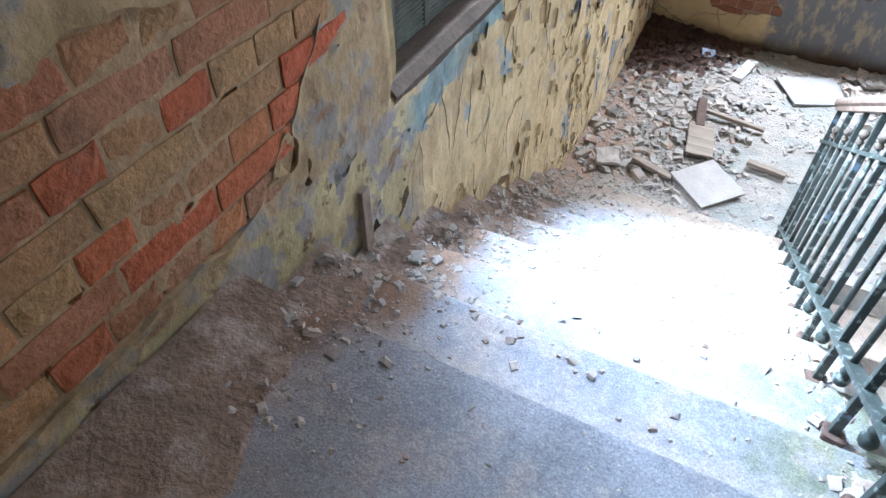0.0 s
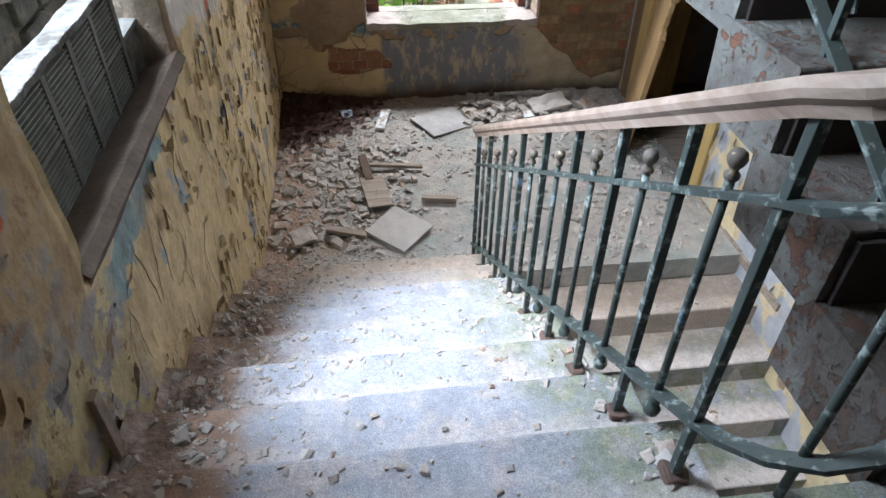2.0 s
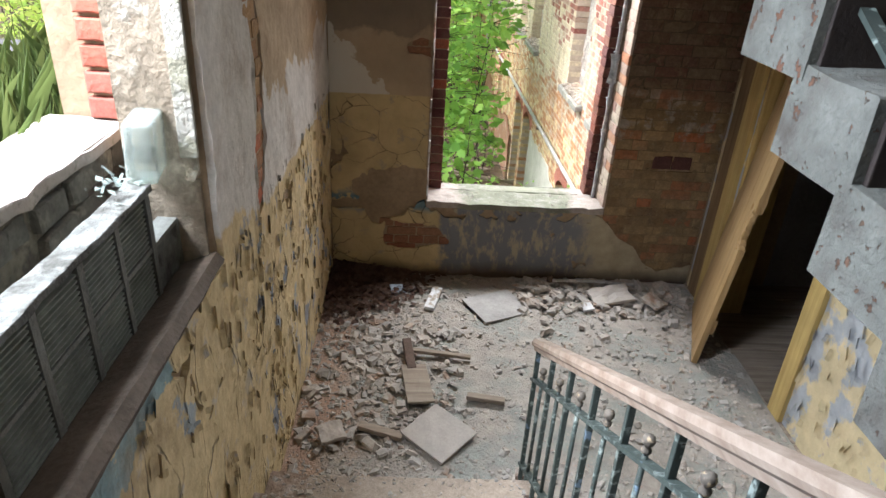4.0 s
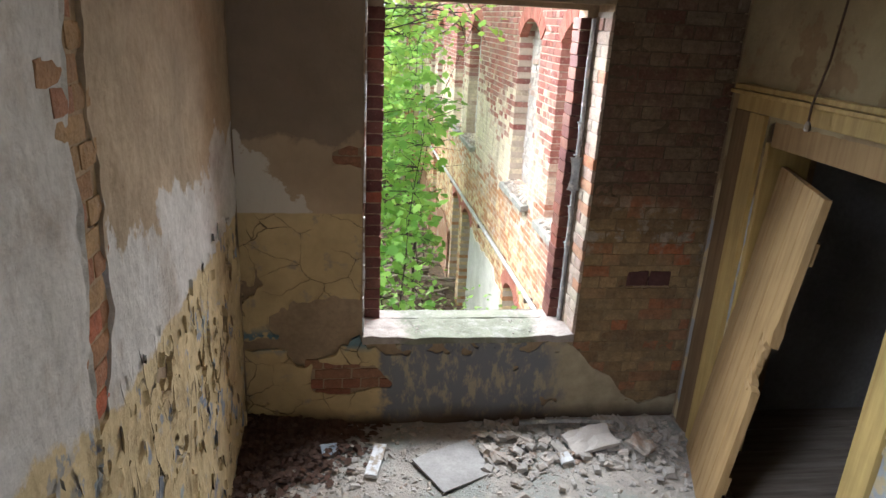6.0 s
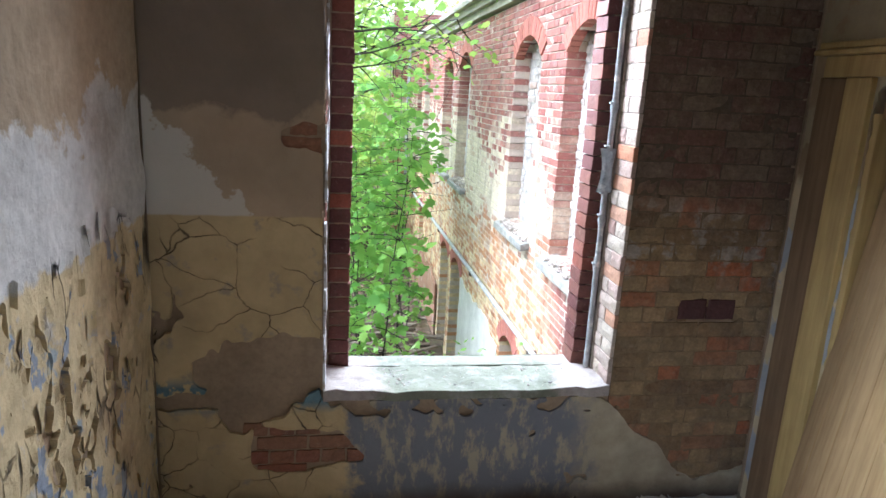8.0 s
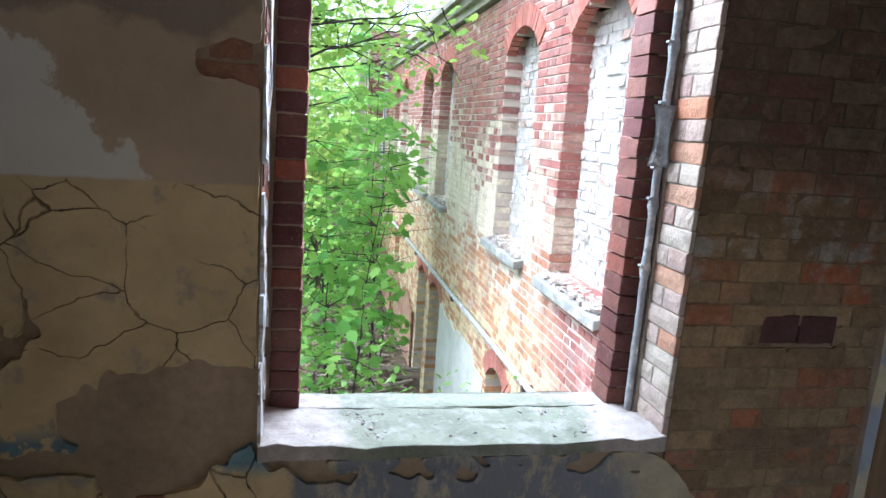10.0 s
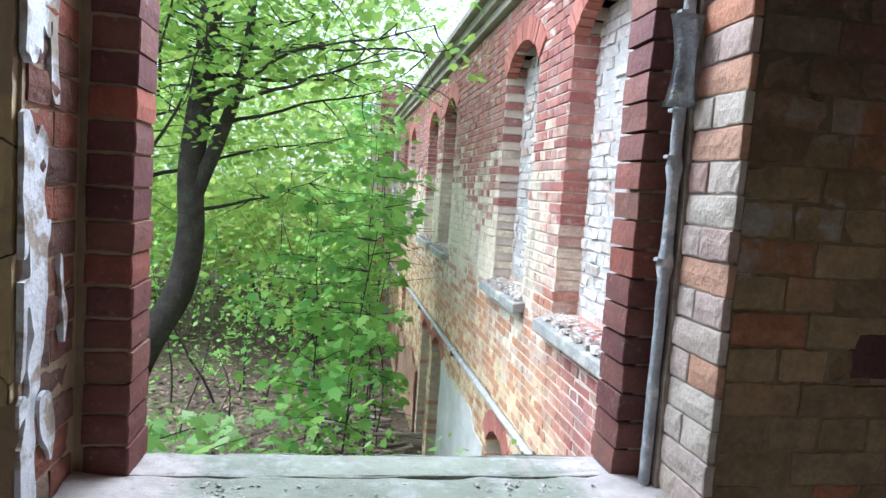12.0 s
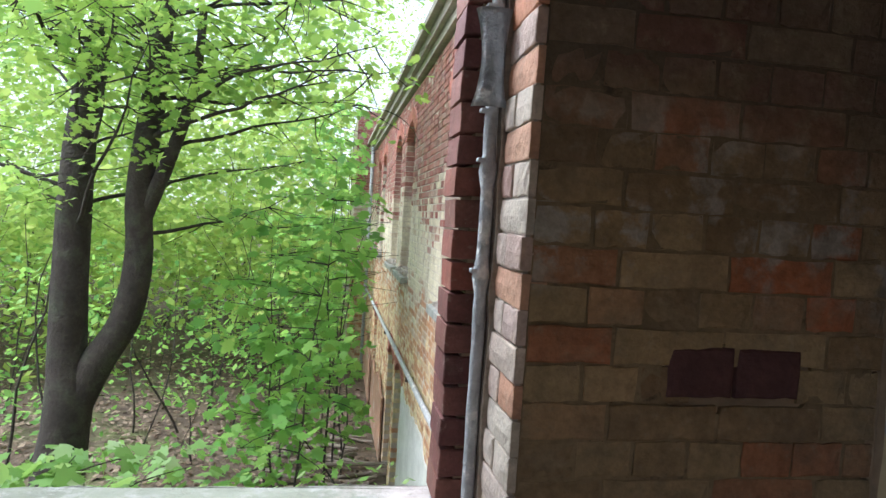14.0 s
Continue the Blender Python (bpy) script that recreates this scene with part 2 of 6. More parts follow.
def end_brick(name, stops):
    """Bricks of the end wall: an old ochre wash low down, bare purple-brown above."""
    k = Mat(name)
    c = k.ramp(k.random(), stops)
    z = k.axis(2)
    n1, n2 = k.noise(2.0, 5), k.noise(7.0, 5)
    lv = k.math('ADD', z, k.math('MULTIPLY', k.math('SUBTRACT', n1, 0.5), 0.7))
    dark = k.ramp(k.random(), [(0.0, (0.15, 0.085, 0.07)), (0.35, (0.20, 0.15, 0.11)), (0.6, (0.13, 0.055, 0.05)), (0.8, (0.22, 0.17, 0.13)), (1.0, (0.17, 0.085, 0.07))])
    c = k.mix(k.step(lv, 1.45, 1.75), c, dark)
    c = k.mix(k.math('MULTIPLY', k.step(n2, 0.52, 0.66), 0.6), c, (0.24, 0.19, 0.125))
    c = k.mix(k.math('MULTIPLY', k.math('MULTIPLY', k.step(lv, 1.25, 1.4), k.step(lv, 1.65, 1.5)), k.step(n2, 0.50, 0.58)), c, (0.42, 0.38, 0.33))
    c = k.mix(k.math('MULTIPLY', k.step(k.noise(5.0, 6, 0.7), 0.45, 0.70), 0.6), c, (0.11, 0.085, 0.062))
    c = k.mix(k.math('MULTIPLY', k.step(k.noise(26, 6, 0.7), 0.56, 0.72), 0.5), c, (0.33, 0.27, 0.19))
    c = k.mix(k.math('MULTIPLY', k.step(k.noise(3.0, 6, 0.7), 0.40, 0.70), 0.4), c, (0.165, 0.12, 0.075))
    c = k.mix(0.14, k.vary(k.vary(c, 18, 0.5), 70, 0.35), (0.02, 0.016, 0.012))
    return k.done(c, 0.9, k.math('ADD', k.noise(50, 6), k.noise(14, 4)), 0.005)


def end_pointing():
    """Mortar of the end wall, under the same ochre and umber wash as its bricks."""
    k = Mat("washed_end_wall_mortar")
    n1, n2 = k.noise(2.0, 5), k.noise(7.0, 5)
    lv = k.math('ADD', k.axis(2), k.math('MULTIPLY', k.math('SUBTRACT', n1, 0.5), 0.7))
    c = k.mix(k.step(lv, 1.4, 1.75), k.vary((0.20, 0.145, 0.085), 8, 0.5), k.vary((0.10, 0.078, 0.058), 8, 0.5))
    c = k.mix(k.math('MULTIPLY', k.step(k.noise(11, 6, 0.7), 0.58, 0.68), 0.8), c, (0.04, 0.03, 0.022))
    return k.done(k.vary(c, 60, 0.4), 0.95, k.noise(50, 6), 0.005)


def wing_brick():
    """Red bricks, bleached pale in the middle and ochre lower down."""
    k = Mat("weathered_wing_brick")
    y, z = k.axis(1), k.axis(2)
    c = k.ramp(k.island(), [(0.0, (0.25, 0.09, 0.08)), (0.35, (0.33, 0.135, 0.11)), (0.65, (0.37, 0.175, 0.145)), (0.85, (0.27, 0.135, 0.125)), (1.0, (0.40, 0.26, 0.21))])
    n1, n2 = k.noise(0.9, 5), k.noise(3.5, 5)
    r2 = k.math('SUBTRACT', k.math('FRACT', k.math('MULTIPLY', k.island(), 7.31)), 0.5)
    lv = k.math('ADD', k.math('ADD', z, k.math('MULTIPLY', k.math('SUBTRACT', n1, 0.5), 1.6)), k.math('MULTIPLY', r2, 0.9))
    pale = k.math('MULTIPLY', k.math('MULTIPLY', k.step(lv, 1.75, 1.35), k.step(lv, 0.1, 0.5)), k.step(k.math('ADD', y, k.math('MULTIPLY', k.math('SUBTRACT', n2, 0.5), 2.5)), 8.4, 9.4))
    c = k.mix(k.math('MULTIPLY', pale, 0.9), c, k.vary((0.66, 0.60, 0.46), 9, 0.25))
    low = k.step(lv, 0.35, 0.0)
    tan = k.mix(k.step(k.math('ADD', n2, r2), 0.30, 0.6), (0.45, 0.24, 0.13), (0.62, 0.49, 0.30))
    c = k.mix(k.math('MULTIPLY', low, k.step(k.math('ADD', y, k.math('MULTIPLY', n1, 2)), 8.8, 10.2)), c, tan)
    salt = k.math('MULTIPLY', k.step(k.math('ADD', z, k.math('MULTIPLY', n2, 0.8)), 0.75, 0.45), k.step(k.math('ADD', y, n2), 8.6, 7.8))
    c = k.mix(k.math('MULTIPLY', salt, k.step(n2, 0.46, 0.58)), c, (0.75, 0.70, 0.64))
    c = k.mix(k.math('MULTIPLY', k.step(k.noise(1.0, 6, 0.7, k.stretch(2.5, 2.5, 0.7)), 0.48, 0.66), 0.5), c, (0.13, 0.10, 0.09))
    c = k.mix(k.math('MULTIPLY', k.step(k.noise(11, 6, 0.7), 0.56, 0.68), 0.5), c, k.vary((0.58, 0.54, 0.48), 30, 0.3))
    c = k.vary(k.vary(c, 30, 0.4), 7, 0.3)
    return k.done(c, 0.92, k.noise(40, 5), 0.006)


def wood(name, light, dark, grain_axis=2, rough=0.6, scale=18):
    k = Mat(name)
    st = [scale, scale, scale]
    st[grain_axis] = scale * 0.06
    v = k.stretch(*st)
    n = k.noise(1.0, 6, 0.65, v)
    c = k.mix(k.step(n, 0.3, 0.7), dark, light)
    c = k.vary(c, 2.5, 0.35)
    return k.done(c, rough, n, 0.0015)


def leaf_mat(name, stops, through_col):
    k = Mat(name)
    c = k.ramp(k.island(), stops)
    k.put(k.b.inputs["Base Color"], c)
    k.b.inputs["Roughness"].default_value = 0.55
    k.b.inputs["Specular IOR Level"].default_value = 0.3
    tr = k.t.nodes.new("ShaderNodeBsdfTranslucent")
    k.put(tr.inputs["Color"], k.mix(0.5, c, through_col))
    mx = k.t.nodes.new("ShaderNodeMixShader")
    mx.inputs[0].default_value = 0.5
    k.t.links.new(k.b.outputs[0], mx.inputs[1])
    k.t.links.new(tr.outputs[0], mx.inputs[2])
    k.t.links.new(mx.outputs[0], k.t.nodes["Material Output"].inputs["Surface"])
    return k.m


def glass_mat():
    k = Mat("frosted_block_glass")
    k.b.inputs["Transmission Weight"].default_value = 0.12
    k.b.inputs["IOR"].default_value = 1.3
    return k.done(k.vary(k.vary((0.19, 0.21, 0.18), 7, 0.8), 30, 0.4), 0.35, None, spec=0.5)


def clear_glass():
    k = Mat("clear_greenish_glass")
    k.b.inputs["Transmission Weight"].default_value = 0.75
    k.b.inputs["IOR"].default_value = 1.35
    return k.done((0.62, 0.70, 0.68), 0.12, k.noise(25, 3), 0.004, spec=0.5)


def terrazzo():
    k = Mat("dusty_concrete_step")
    n1, n2 = k.noise(3.0, 6), k.noise(11, 6)
    c = k.vary((0.275, 0.29, 0.33), 7, 0.5)
    c = k.mix(k.step(k.cells(170), 0.16, 0.08), c, (0.28, 0.28, 0.30))
    c = k.mix(k.math('MULTIPLY', k.step(k.noise(260, 2), 0.60, 0.70), 0.6), c, (0.55, 0.54, 0.53))
    c = k.mix(k.math('MULTIPLY', k.step(k.noise(5, 6, 0.7), 0.50, 0.62), 0.55), c, k.vary((0.44, 0.38, 0.34), 20, 0.4))
    # plaster dust and rubble along the wall, moss at the open end
    x = k.axis(0)
    e = k.math('ADD', x, k.math('MULTIPLY', k.math('SUBTRACT', n1, 0.5), 0.7))
    c = k.mix(k.step(e, -0.50, -0.64), c, k.vary((0.24, 0.165, 0.12), 14, 0.6))
    moss = k.math('MULTIPLY', k.step(e, 0.18, 0.36), k.step(n2, 0.36, 0.55))
    c = k.mix(k.math('MULTIPLY', moss, 0.55), c, k.vary((0.17, 0.20, 0.075), 20, 0.5))
    # dust lies against the risers, the nosings are trodden clean
    f = k.math('FRACT', k.math('DIVIDE', k.math('SUBTRACT', k.axis(1), 0.88), 0.30))
    f = k.math('ADD', f, k.math('MULTIPLY', k.math('SUBTRACT', k.noise(6, 6, 0.7), 0.5), 1.1))
    down = k.step(k.axis(1), 0.7, 2.4)
    dust = k.math('MULTIPLY', k.step(f, 0.62, 0.30), k.math('MULTIPLY', k.math('ADD', k.math('MULTIPLY', down, 0.5), 0.45), k.step(k.axis(1), 0.86, 0.90)))
    c = k.mix(dust, c, k.vary((0.47, 0.43, 0.41), 25, 0.4))
    low = k.step(k.math('ADD', k.axis(1), n1), 3.2, 3.6)
    c = k.mix(low, c, k.vary((0.36, 0.30, 0.25), 12, 0.4))
    c = k.vary(k.vary(c, 60, 0.35), 240, 0.7)
    return k.done(c, 0.9, k.math('ADD', k.noise(150, 3), n2), 0.0022)


def whitewashed_block():
    """Thick whitewash flaking off brown stone, sparser and darker towards the lowest steps."""
    k = Mat("flaking_whitewashed_step_block")
    n1, n2, n3 = k.noise(3.2, 5), k.noise(22, 6, 0.62), k.noise(48, 5, 0.6)
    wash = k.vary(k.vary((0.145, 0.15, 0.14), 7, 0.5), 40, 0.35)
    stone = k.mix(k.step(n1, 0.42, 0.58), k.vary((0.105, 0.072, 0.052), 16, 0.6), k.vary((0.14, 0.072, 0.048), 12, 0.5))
    lost = k.math('ADD', k.math('MULTIPLY', n2, 0.75), k.math('MULTIPLY', n3, 0.25))
    lost = k.math('ADD', lost, k.math('MULTIPLY', k.math('SUBTRACT', n1, 0.5), 0.30))
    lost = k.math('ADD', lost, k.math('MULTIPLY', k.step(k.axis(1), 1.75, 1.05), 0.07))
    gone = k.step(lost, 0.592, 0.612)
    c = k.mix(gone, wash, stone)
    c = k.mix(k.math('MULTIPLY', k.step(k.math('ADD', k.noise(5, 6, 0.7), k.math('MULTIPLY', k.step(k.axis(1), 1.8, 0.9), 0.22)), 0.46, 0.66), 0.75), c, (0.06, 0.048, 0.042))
    return k.done(c, 0.92, k.math('ADD', k.math('MULTIPLY', gone, -0.7), k.math('MULTIPLY', n3, 0.8)), 0.014)


def rubble_floor():
    k = Mat("dusty_landing_floor")
    n1, n2 = k.noise(2.3, 6), k.noise(14, 6)
    c = k.vary((0.36, 0.33, 0.30), 8, 0.5)
    c = k.mix(k.step(n1, 0.48, 0.58), c, k.vary((0.30, 0.31, 0.29), 12, 0.4))
    e = k.math('ADD', k.axis(0), k.math('MULTIPLY', k.math('SUBTRACT', n1, 0.5), 0.8))
    c = k.mix(k.step(e, -0.42, -0.6), c, k.vary((0.36, 0.25, 0.19), 12, 0.4))
    return k.done(c, 0.95, k.math('ADD', n2, k.noise(60, 5)), 0.014)


def mossy_sill():
    """Cement sill: green-grey in the middle, crusted with pale mortar towards the jambs."""
    k = Mat("mossy_cement_sill")
    x = k.axis(0)
    n1, n2 = k.noise(5, 6, 0.65), k.noise(24, 6, 0.65)
    c = k.vary((0.215, 0.225, 0.175), 6, 0.5)
    c = k.mix(k.step(k.noise(9, 6, 0.7), 0.50, 0.62), c, k.vary((0.30, 0.30, 0.265), 20, 0.3))
    off = k.math('ADD', k.math('ABSOLUTE', k.math('SUBTRACT', x, 0.64)), k.math('MULTIPLY', k.math('SUBTRACT', n1, 0.5), 0.7))
    c = k.mix(k.step(off, 0.40, 0.52), c, k.vary((0.38, 0.335, 0.31), 18, 0.4))
    c = k.mix(k.math('MULTIPLY', k.step(n2, 0.58, 0.68), 0.6), c, (0.17, 0.165, 0.13))
    return k.done(c, 0.92, k.math('ADD', n2, n1), 0.012)


def iron_paint():
    k = Mat("flaking_green_iron_paint")
    n = k.noise(30, 6)
    # worn pale patches also put the glints of lit sides into the paint colour
    c = k.mix(k.step(n, 0.55, 0.66), k.vary((0.050, 0.066, 0.063), 8, 0.5), (0.25, 0.30, 0.29))
    c = k.mix(k.step(k.noise(70, 6), 0.62, 0.68), c, (0.05, 0.042, 0.038))
    c = k.mix(k.step(k.noise(9, 4), 0.66, 0.70), c, (0.15, 0.22, 0.30))
    return k.done(c, 0.55, n, 0.003)


M_LEFT, M_FAR, M_RIGHT = plaster_left(), plaster_far(), plaster_right()
M_MORTAR = simple("old_lime_mortar", (0.31, 0.23, 0.155), 0.5, 5, 0.95, 30, 0.006)
M_SCREED = simple("grey_masonry", (0.38, 0.35, 0.31), 0.4, 3, 0.95, 30, 0.005)
M_CEIL = simple("stained_ceiling_plaster", (0.42, 0.37, 0.29), 0.4, 2, 0.95, 30, 0.004)
# cavity behind the glass blocks: dirty masonry with its shadow put into the colour
M_CAVITY = simple("shaded_dirty_masonry", (0.12, 0.10, 0.085), 0.6, 9, 0.95, 30, 0.02, 0.0, (0.22, 0.19, 0.15), (0.55, 0.62), 7)
M_CAVITYSTONE = simple("shaded_dirty_stone", (0.15, 0.14, 0.125), 0.7, 9, 0.95, 40, 0.012, 0.0, (0.28, 0.26, 0.22), (0.55, 0.65), 5)
M_BROWNSILL = simple("dark_brown_mortar", (0.085, 0.066, 0.052), 0.6, 9, 0.95, 50, 0.008, 0.0, (0.15, 0.12, 0.095), (0.6, 0.7), 4)
M_CAPPING = simple("pale_cement", (0.13, 0.135, 0.13), 0.9, 14, 0.85, 50, 0.012, 0.0, (0.07, 0.07, 0.065), (0.50, 0.60), 9)
M_BRICK_OUT = brick_mat("outer_jamb_brick", [(0.0, (0.33, 0.10, 0.07)), (0.5, (0.38, 0.13, 0.09)), (1.0, (0.29, 0.10, 0.08))])
M_DARK = simple("dark_room_plaster", (0.26, 0.25, 0.24), 0.5, 3, 0.95, 30, 0.004)
M_BRICK_L = brick_mat("bare_stair_brick", [(0.0, (0.44, 0.11, 0.05)), (0.25, (0.33, 0.15, 0.085)), (0.5, (0.36, 0.22, 0.11)), (0.7, (0.40, 0.26, 0.13)), (0.85, (0.48, 0.12, 0.045)), (1.0, (0.30, 0.20, 0.13))], pale=(0.64, (0.42, 0.33, 0.21)), dist=0.006)
M_BRICK_F = end_brick("washed_end_wall_brick", [(0.0, (0.21, 0.13, 0.07)), (0.30, (0.33, 0.23, 0.12)), (0.62, (0.39, 0.28, 0.15)), (0.74, (0.36, 0.17, 0.09)), (0.86, (0.44, 0.15, 0.07)), (1.0, (0.28, 0.19, 0.11))])
M_ENDMORTAR = end_pointing()
M_BRICK_RED = brick_mat("red_patch_brick", [(0.0, (0.25, 0.09, 0.06)), (0.5, (0.26, 0.14, 0.085)), (1.0, (0.30, 0.13, 0.08))])
M_BRICK_JAMB = brick_mat("glazed_dark_red_jamb_brick", [(0.0, (0.105, 0.04, 0.04)), (0.5, (0.15, 0.06, 0.052)), (0.75, (0.19, 0.085, 0.065)), (0.9, (0.21, 0.07, 0.05)), (0.95, (0.33, 0.10, 0.06)), (1.0, (0.30, 0.10, 0.06))])
M_BRICK_SOOT = brick_mat("sooty_reveal_brick", [(0.0, (0.13, 0.06, 0.045)), (0.4, (0.10, 0.06, 0.05)), (0.7, (0.20, 0.075, 0.05)), (0.85, (0.24, 0.085, 0.055)), (1.0, (0.16, 0.12, 0.09))], dist=0.006)
M_BRICK_PALE = brick_mat("limewashed_reveal_brick", [(0.0, (0.43, 0.32, 0.28)), (0.35, (0.52, 0.45, 0.37)), (0.7, (0.42, 0.29, 0.25)), (0.86, (0.47, 0.20, 0.11)), (1.0, (0.54, 0.48, 0.38))], dist=0.004)
M_WING = wing_brick()
M_WING_MORTAR = simple("wing_mortar", (0.50, 0.43, 0.36), 0.4, 3, 0.95, 25, 0.004)
M_INFILL_MORTAR = simple("grey_infill_mortar", (0.40, 0.385, 0.365), 0.5, 8, 0.95, 40, 0.006)
M_BLOCKED = brick_mat("whitewashed_infill_block", [(0.0, (0.44, 0.40, 0.36)), (0.5, (0.52, 0.50, 0.475)), (0.85, (0.47, 0.42, 0.38)), (1.0, (0.42, 0.30, 0.25))], True, dist=0.006)
M_ARCH = brick_mat("wing_arch_brick", [(0.0, (0.36, 0.13, 0.10)), (1.0, (0.44, 0.19, 0.15))])
M_STEP = terrazzo()
M_FLOOR = rubble_floor()
M_BLOCKSTEP = whitewashed_block()
M_IRON = iron_paint()
M_RISER = simple("near_black_riser", (0.032, 0.025, 0.024), 0.5, 12, 0.7, 50, 0.003)
M_RUST = simple("rusty_iron", (0.115, 0.08, 0.065), 0.6, 20, 0.9, 60, 0.003)
# ochre patches put the gold of light on the knobs into the colour
M_KNOB = simple("worn_cast_knob", (0.13, 0.115, 0.10), 0.6, 30, 0.7, 80, 0.003, 0.0, (0.38, 0.30, 0.20), (0.56, 0.64), 40)
M_HANDRAIL = wood("worn_handrail_wood", (0.36, 0.295, 0.25), (0.19, 0.135, 0.105), 1, 0.55, 26)
M_PINE = wood("bare_pine_door", (0.38, 0.255, 0.125), (0.24, 0.15, 0.065), 2, 0.6, 22)
M_CASING = wood("ochre_painted_casing", (0.50, 0.37, 0.145), (0.30, 0.20, 0.075), 2, 0.6, 20)
M_BROWNWOOD = wood("brown_stained_casing", (0.24, 0.16, 0.09), (0.12, 0.075, 0.04), 2, 0.7, 20)
M_OLDWOOD = wood("grey_old_wood", (0.34, 0.29, 0.24), (0.17, 0.13, 0.10), 0, 0.8, 24)
M_GLASS = glass_mat()
M_CLEAR = clear_glass()
M_WINSILL = mossy_sill()
M_SILL = simple("pale_stone_sill", (0.40, 0.385, 0.345), 0.6, 7, 0.9, 40, 0.016, 0.0, (0.29, 0.28, 0.22), (0.48, 0.58), 8)
M_PIPE = simple("limed_grey_pipe", (0.40, 0.41, 0.42), 0.6, 16, 0.75, 50, 0.010, 0.0, (0.62, 0.61, 0.58), (0.54, 0.62), 14)
M_WINGSILL = simple("grey_slate_sill", (0.27, 0.27, 0.255), 0.5, 7, 0.9, 40, 0.010, 0.0, (0.40, 0.38, 0.33), (0.50, 0.62), 6)
M_TAR = simple("tarred_roof_felt", (0.10, 0.10, 0.11), 0.5, 1.2, 0.85, 12, 0.02, 0.0, (0.20, 0.20, 0.20), (0.5, 0.7), 0.6)
M_SOIL = simple("leaf_strewn_woodland_soil", (0.13, 0.095, 0.07), 0.8, 1.4, 0.95, 9, 0.08, 0.0, (0.12, 0.14, 0.05), (0.52, 0.66), 0.5)
M_BARK = simple("grey_brown_maple_bark", (0.050, 0.042, 0.034), 0.8, 6, 0.95, 34, 0.03, 0.0, (0.062, 0.066, 0.044), (0.5, 0.7), 3)
M_STONE = simple("broken_plaster_rubble", (0.40, 0.36, 0.325), 0.6, 9, 0.95, 50, 0.004, 0.0, (0.33, 0.24, 0.19), (0.55, 0.64), 5)
M_DUST = simple("red_brown_brick_dust", (0.25, 0.185, 0.145), 0.6, 10, 0.97, 60, 0.010, 0.0, (0.40, 0.34, 0.30), (0.50, 0.64), 9)
M_BOARD = simple("grey_dusty_board", (0.42, 0.39, 0.365), 0.25, 7, 0.9, 60, 0.002)
M_WHITE = simple("flaking_white_paint", (0.62, 0.63, 0.66), 0.4, 12, 0.7, 60, 0.004, 0.0, (0.34, 0.29, 0.24), (0.50, 0.57), 11)
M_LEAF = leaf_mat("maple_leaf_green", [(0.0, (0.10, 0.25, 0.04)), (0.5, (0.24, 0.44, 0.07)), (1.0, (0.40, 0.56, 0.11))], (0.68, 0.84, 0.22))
# maple leaf copy for saplings and underwood with shade put in its colour
M_LEAF_SHADE = leaf_mat("shaded_maple_leaf", [(0.0, (0.08, 0.23, 0.045)), (0.5, (0.18, 0.39, 0.08)), (1.0, (0.32, 0.52, 0.12))], (0.54, 0.80, 0.17))
# far leaves: the sunlight on them is put into a paler, yellower colour
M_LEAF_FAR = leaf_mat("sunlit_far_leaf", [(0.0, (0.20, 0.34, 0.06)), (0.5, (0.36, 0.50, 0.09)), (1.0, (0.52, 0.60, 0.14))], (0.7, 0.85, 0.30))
M_LEAF_LOW = leaf_mat("pale_shrub_leaf", [(0.0, (0.14, 0.28, 0.06)), (0.6, (0.24, 0.40, 0.13)), (1.0, (0.38, 0.48, 0.26))], (0.5, 0.7, 0.16))
M_GRASS = leaf_mat("roof_grass", [(0.0, (0.08, 0.13, 0.04)), (1.0, (0.20, 0.24, 0.09))], (0.25, 0.32, 0.10))
M_LITTER = brick_mat("dry_leaf_litter", [(0.0, (0.10, 0.065, 0.045)), (0.5, (0.20, 0.14, 0.10)), (1.0, (0.34, 0.26, 0.19))], True)
M_DEADLEAF = simple("dead_brown_leaves", (0.085, 0.05, 0.038), 0.7, 30, 0.9, 60, 0.004)


# ---- building helpers ----
def mesh_of(name, verts, faces, material=None, smooth=False):
    me = bpy.data.meshes.new(name)
    me.from_pydata(verts, [], faces)
    me.update()
    if smooth:
        me.polygons.foreach_set("use_smooth", [True] * len(me.polygons))
    if material:
        me.materials.append(material)
    return me


def part(name, bm, material, parent=None, label="", smooth=False):
    me = bpy.data.meshes.new(name)
    bm.to_mesh(me)
    bm.free()
    if smooth:
        me.polygons.foreach_set("use_smooth", [True] * len(me.polygons))
    me.materials.append(material)
    ob = new(name, me)
    ob.parent = parent
    if label:
        tagged(ob, label)
    return ob


def holder(name, label, category, kind="", group="", at=(0, 0, 0)):
    ob = new(name)
    ob.location = at
    return tagged(ob, label, category, group, kind)


def box(bm, x0, x1, y0, y1, z0, z1, bevel=0.0, m=None):
    r = bmesh.ops.create_cube(bm, size=1.0, matrix=Matrix.LocRotScale(((x0 + x1) / 2, (y0 + y1) / 2, (z0 + z1) / 2), None, (x1 - x0, y1 - y0, z1 - z0)))
    vs = r["verts"]
    if bevel:
        es = list({e for v in vs for e in v.link_edges})
        g = bmesh.ops.bevel(bm, geom=es, offset=bevel, segments=2, affect='EDGES', profile=0.6)
        vs = list({v for f in g["faces"] for v in f.verts} | {v for v in vs if v.is_valid})
    if m is not None:
        bmesh.ops.transform(bm, matrix=m, verts=vs)
    return vs


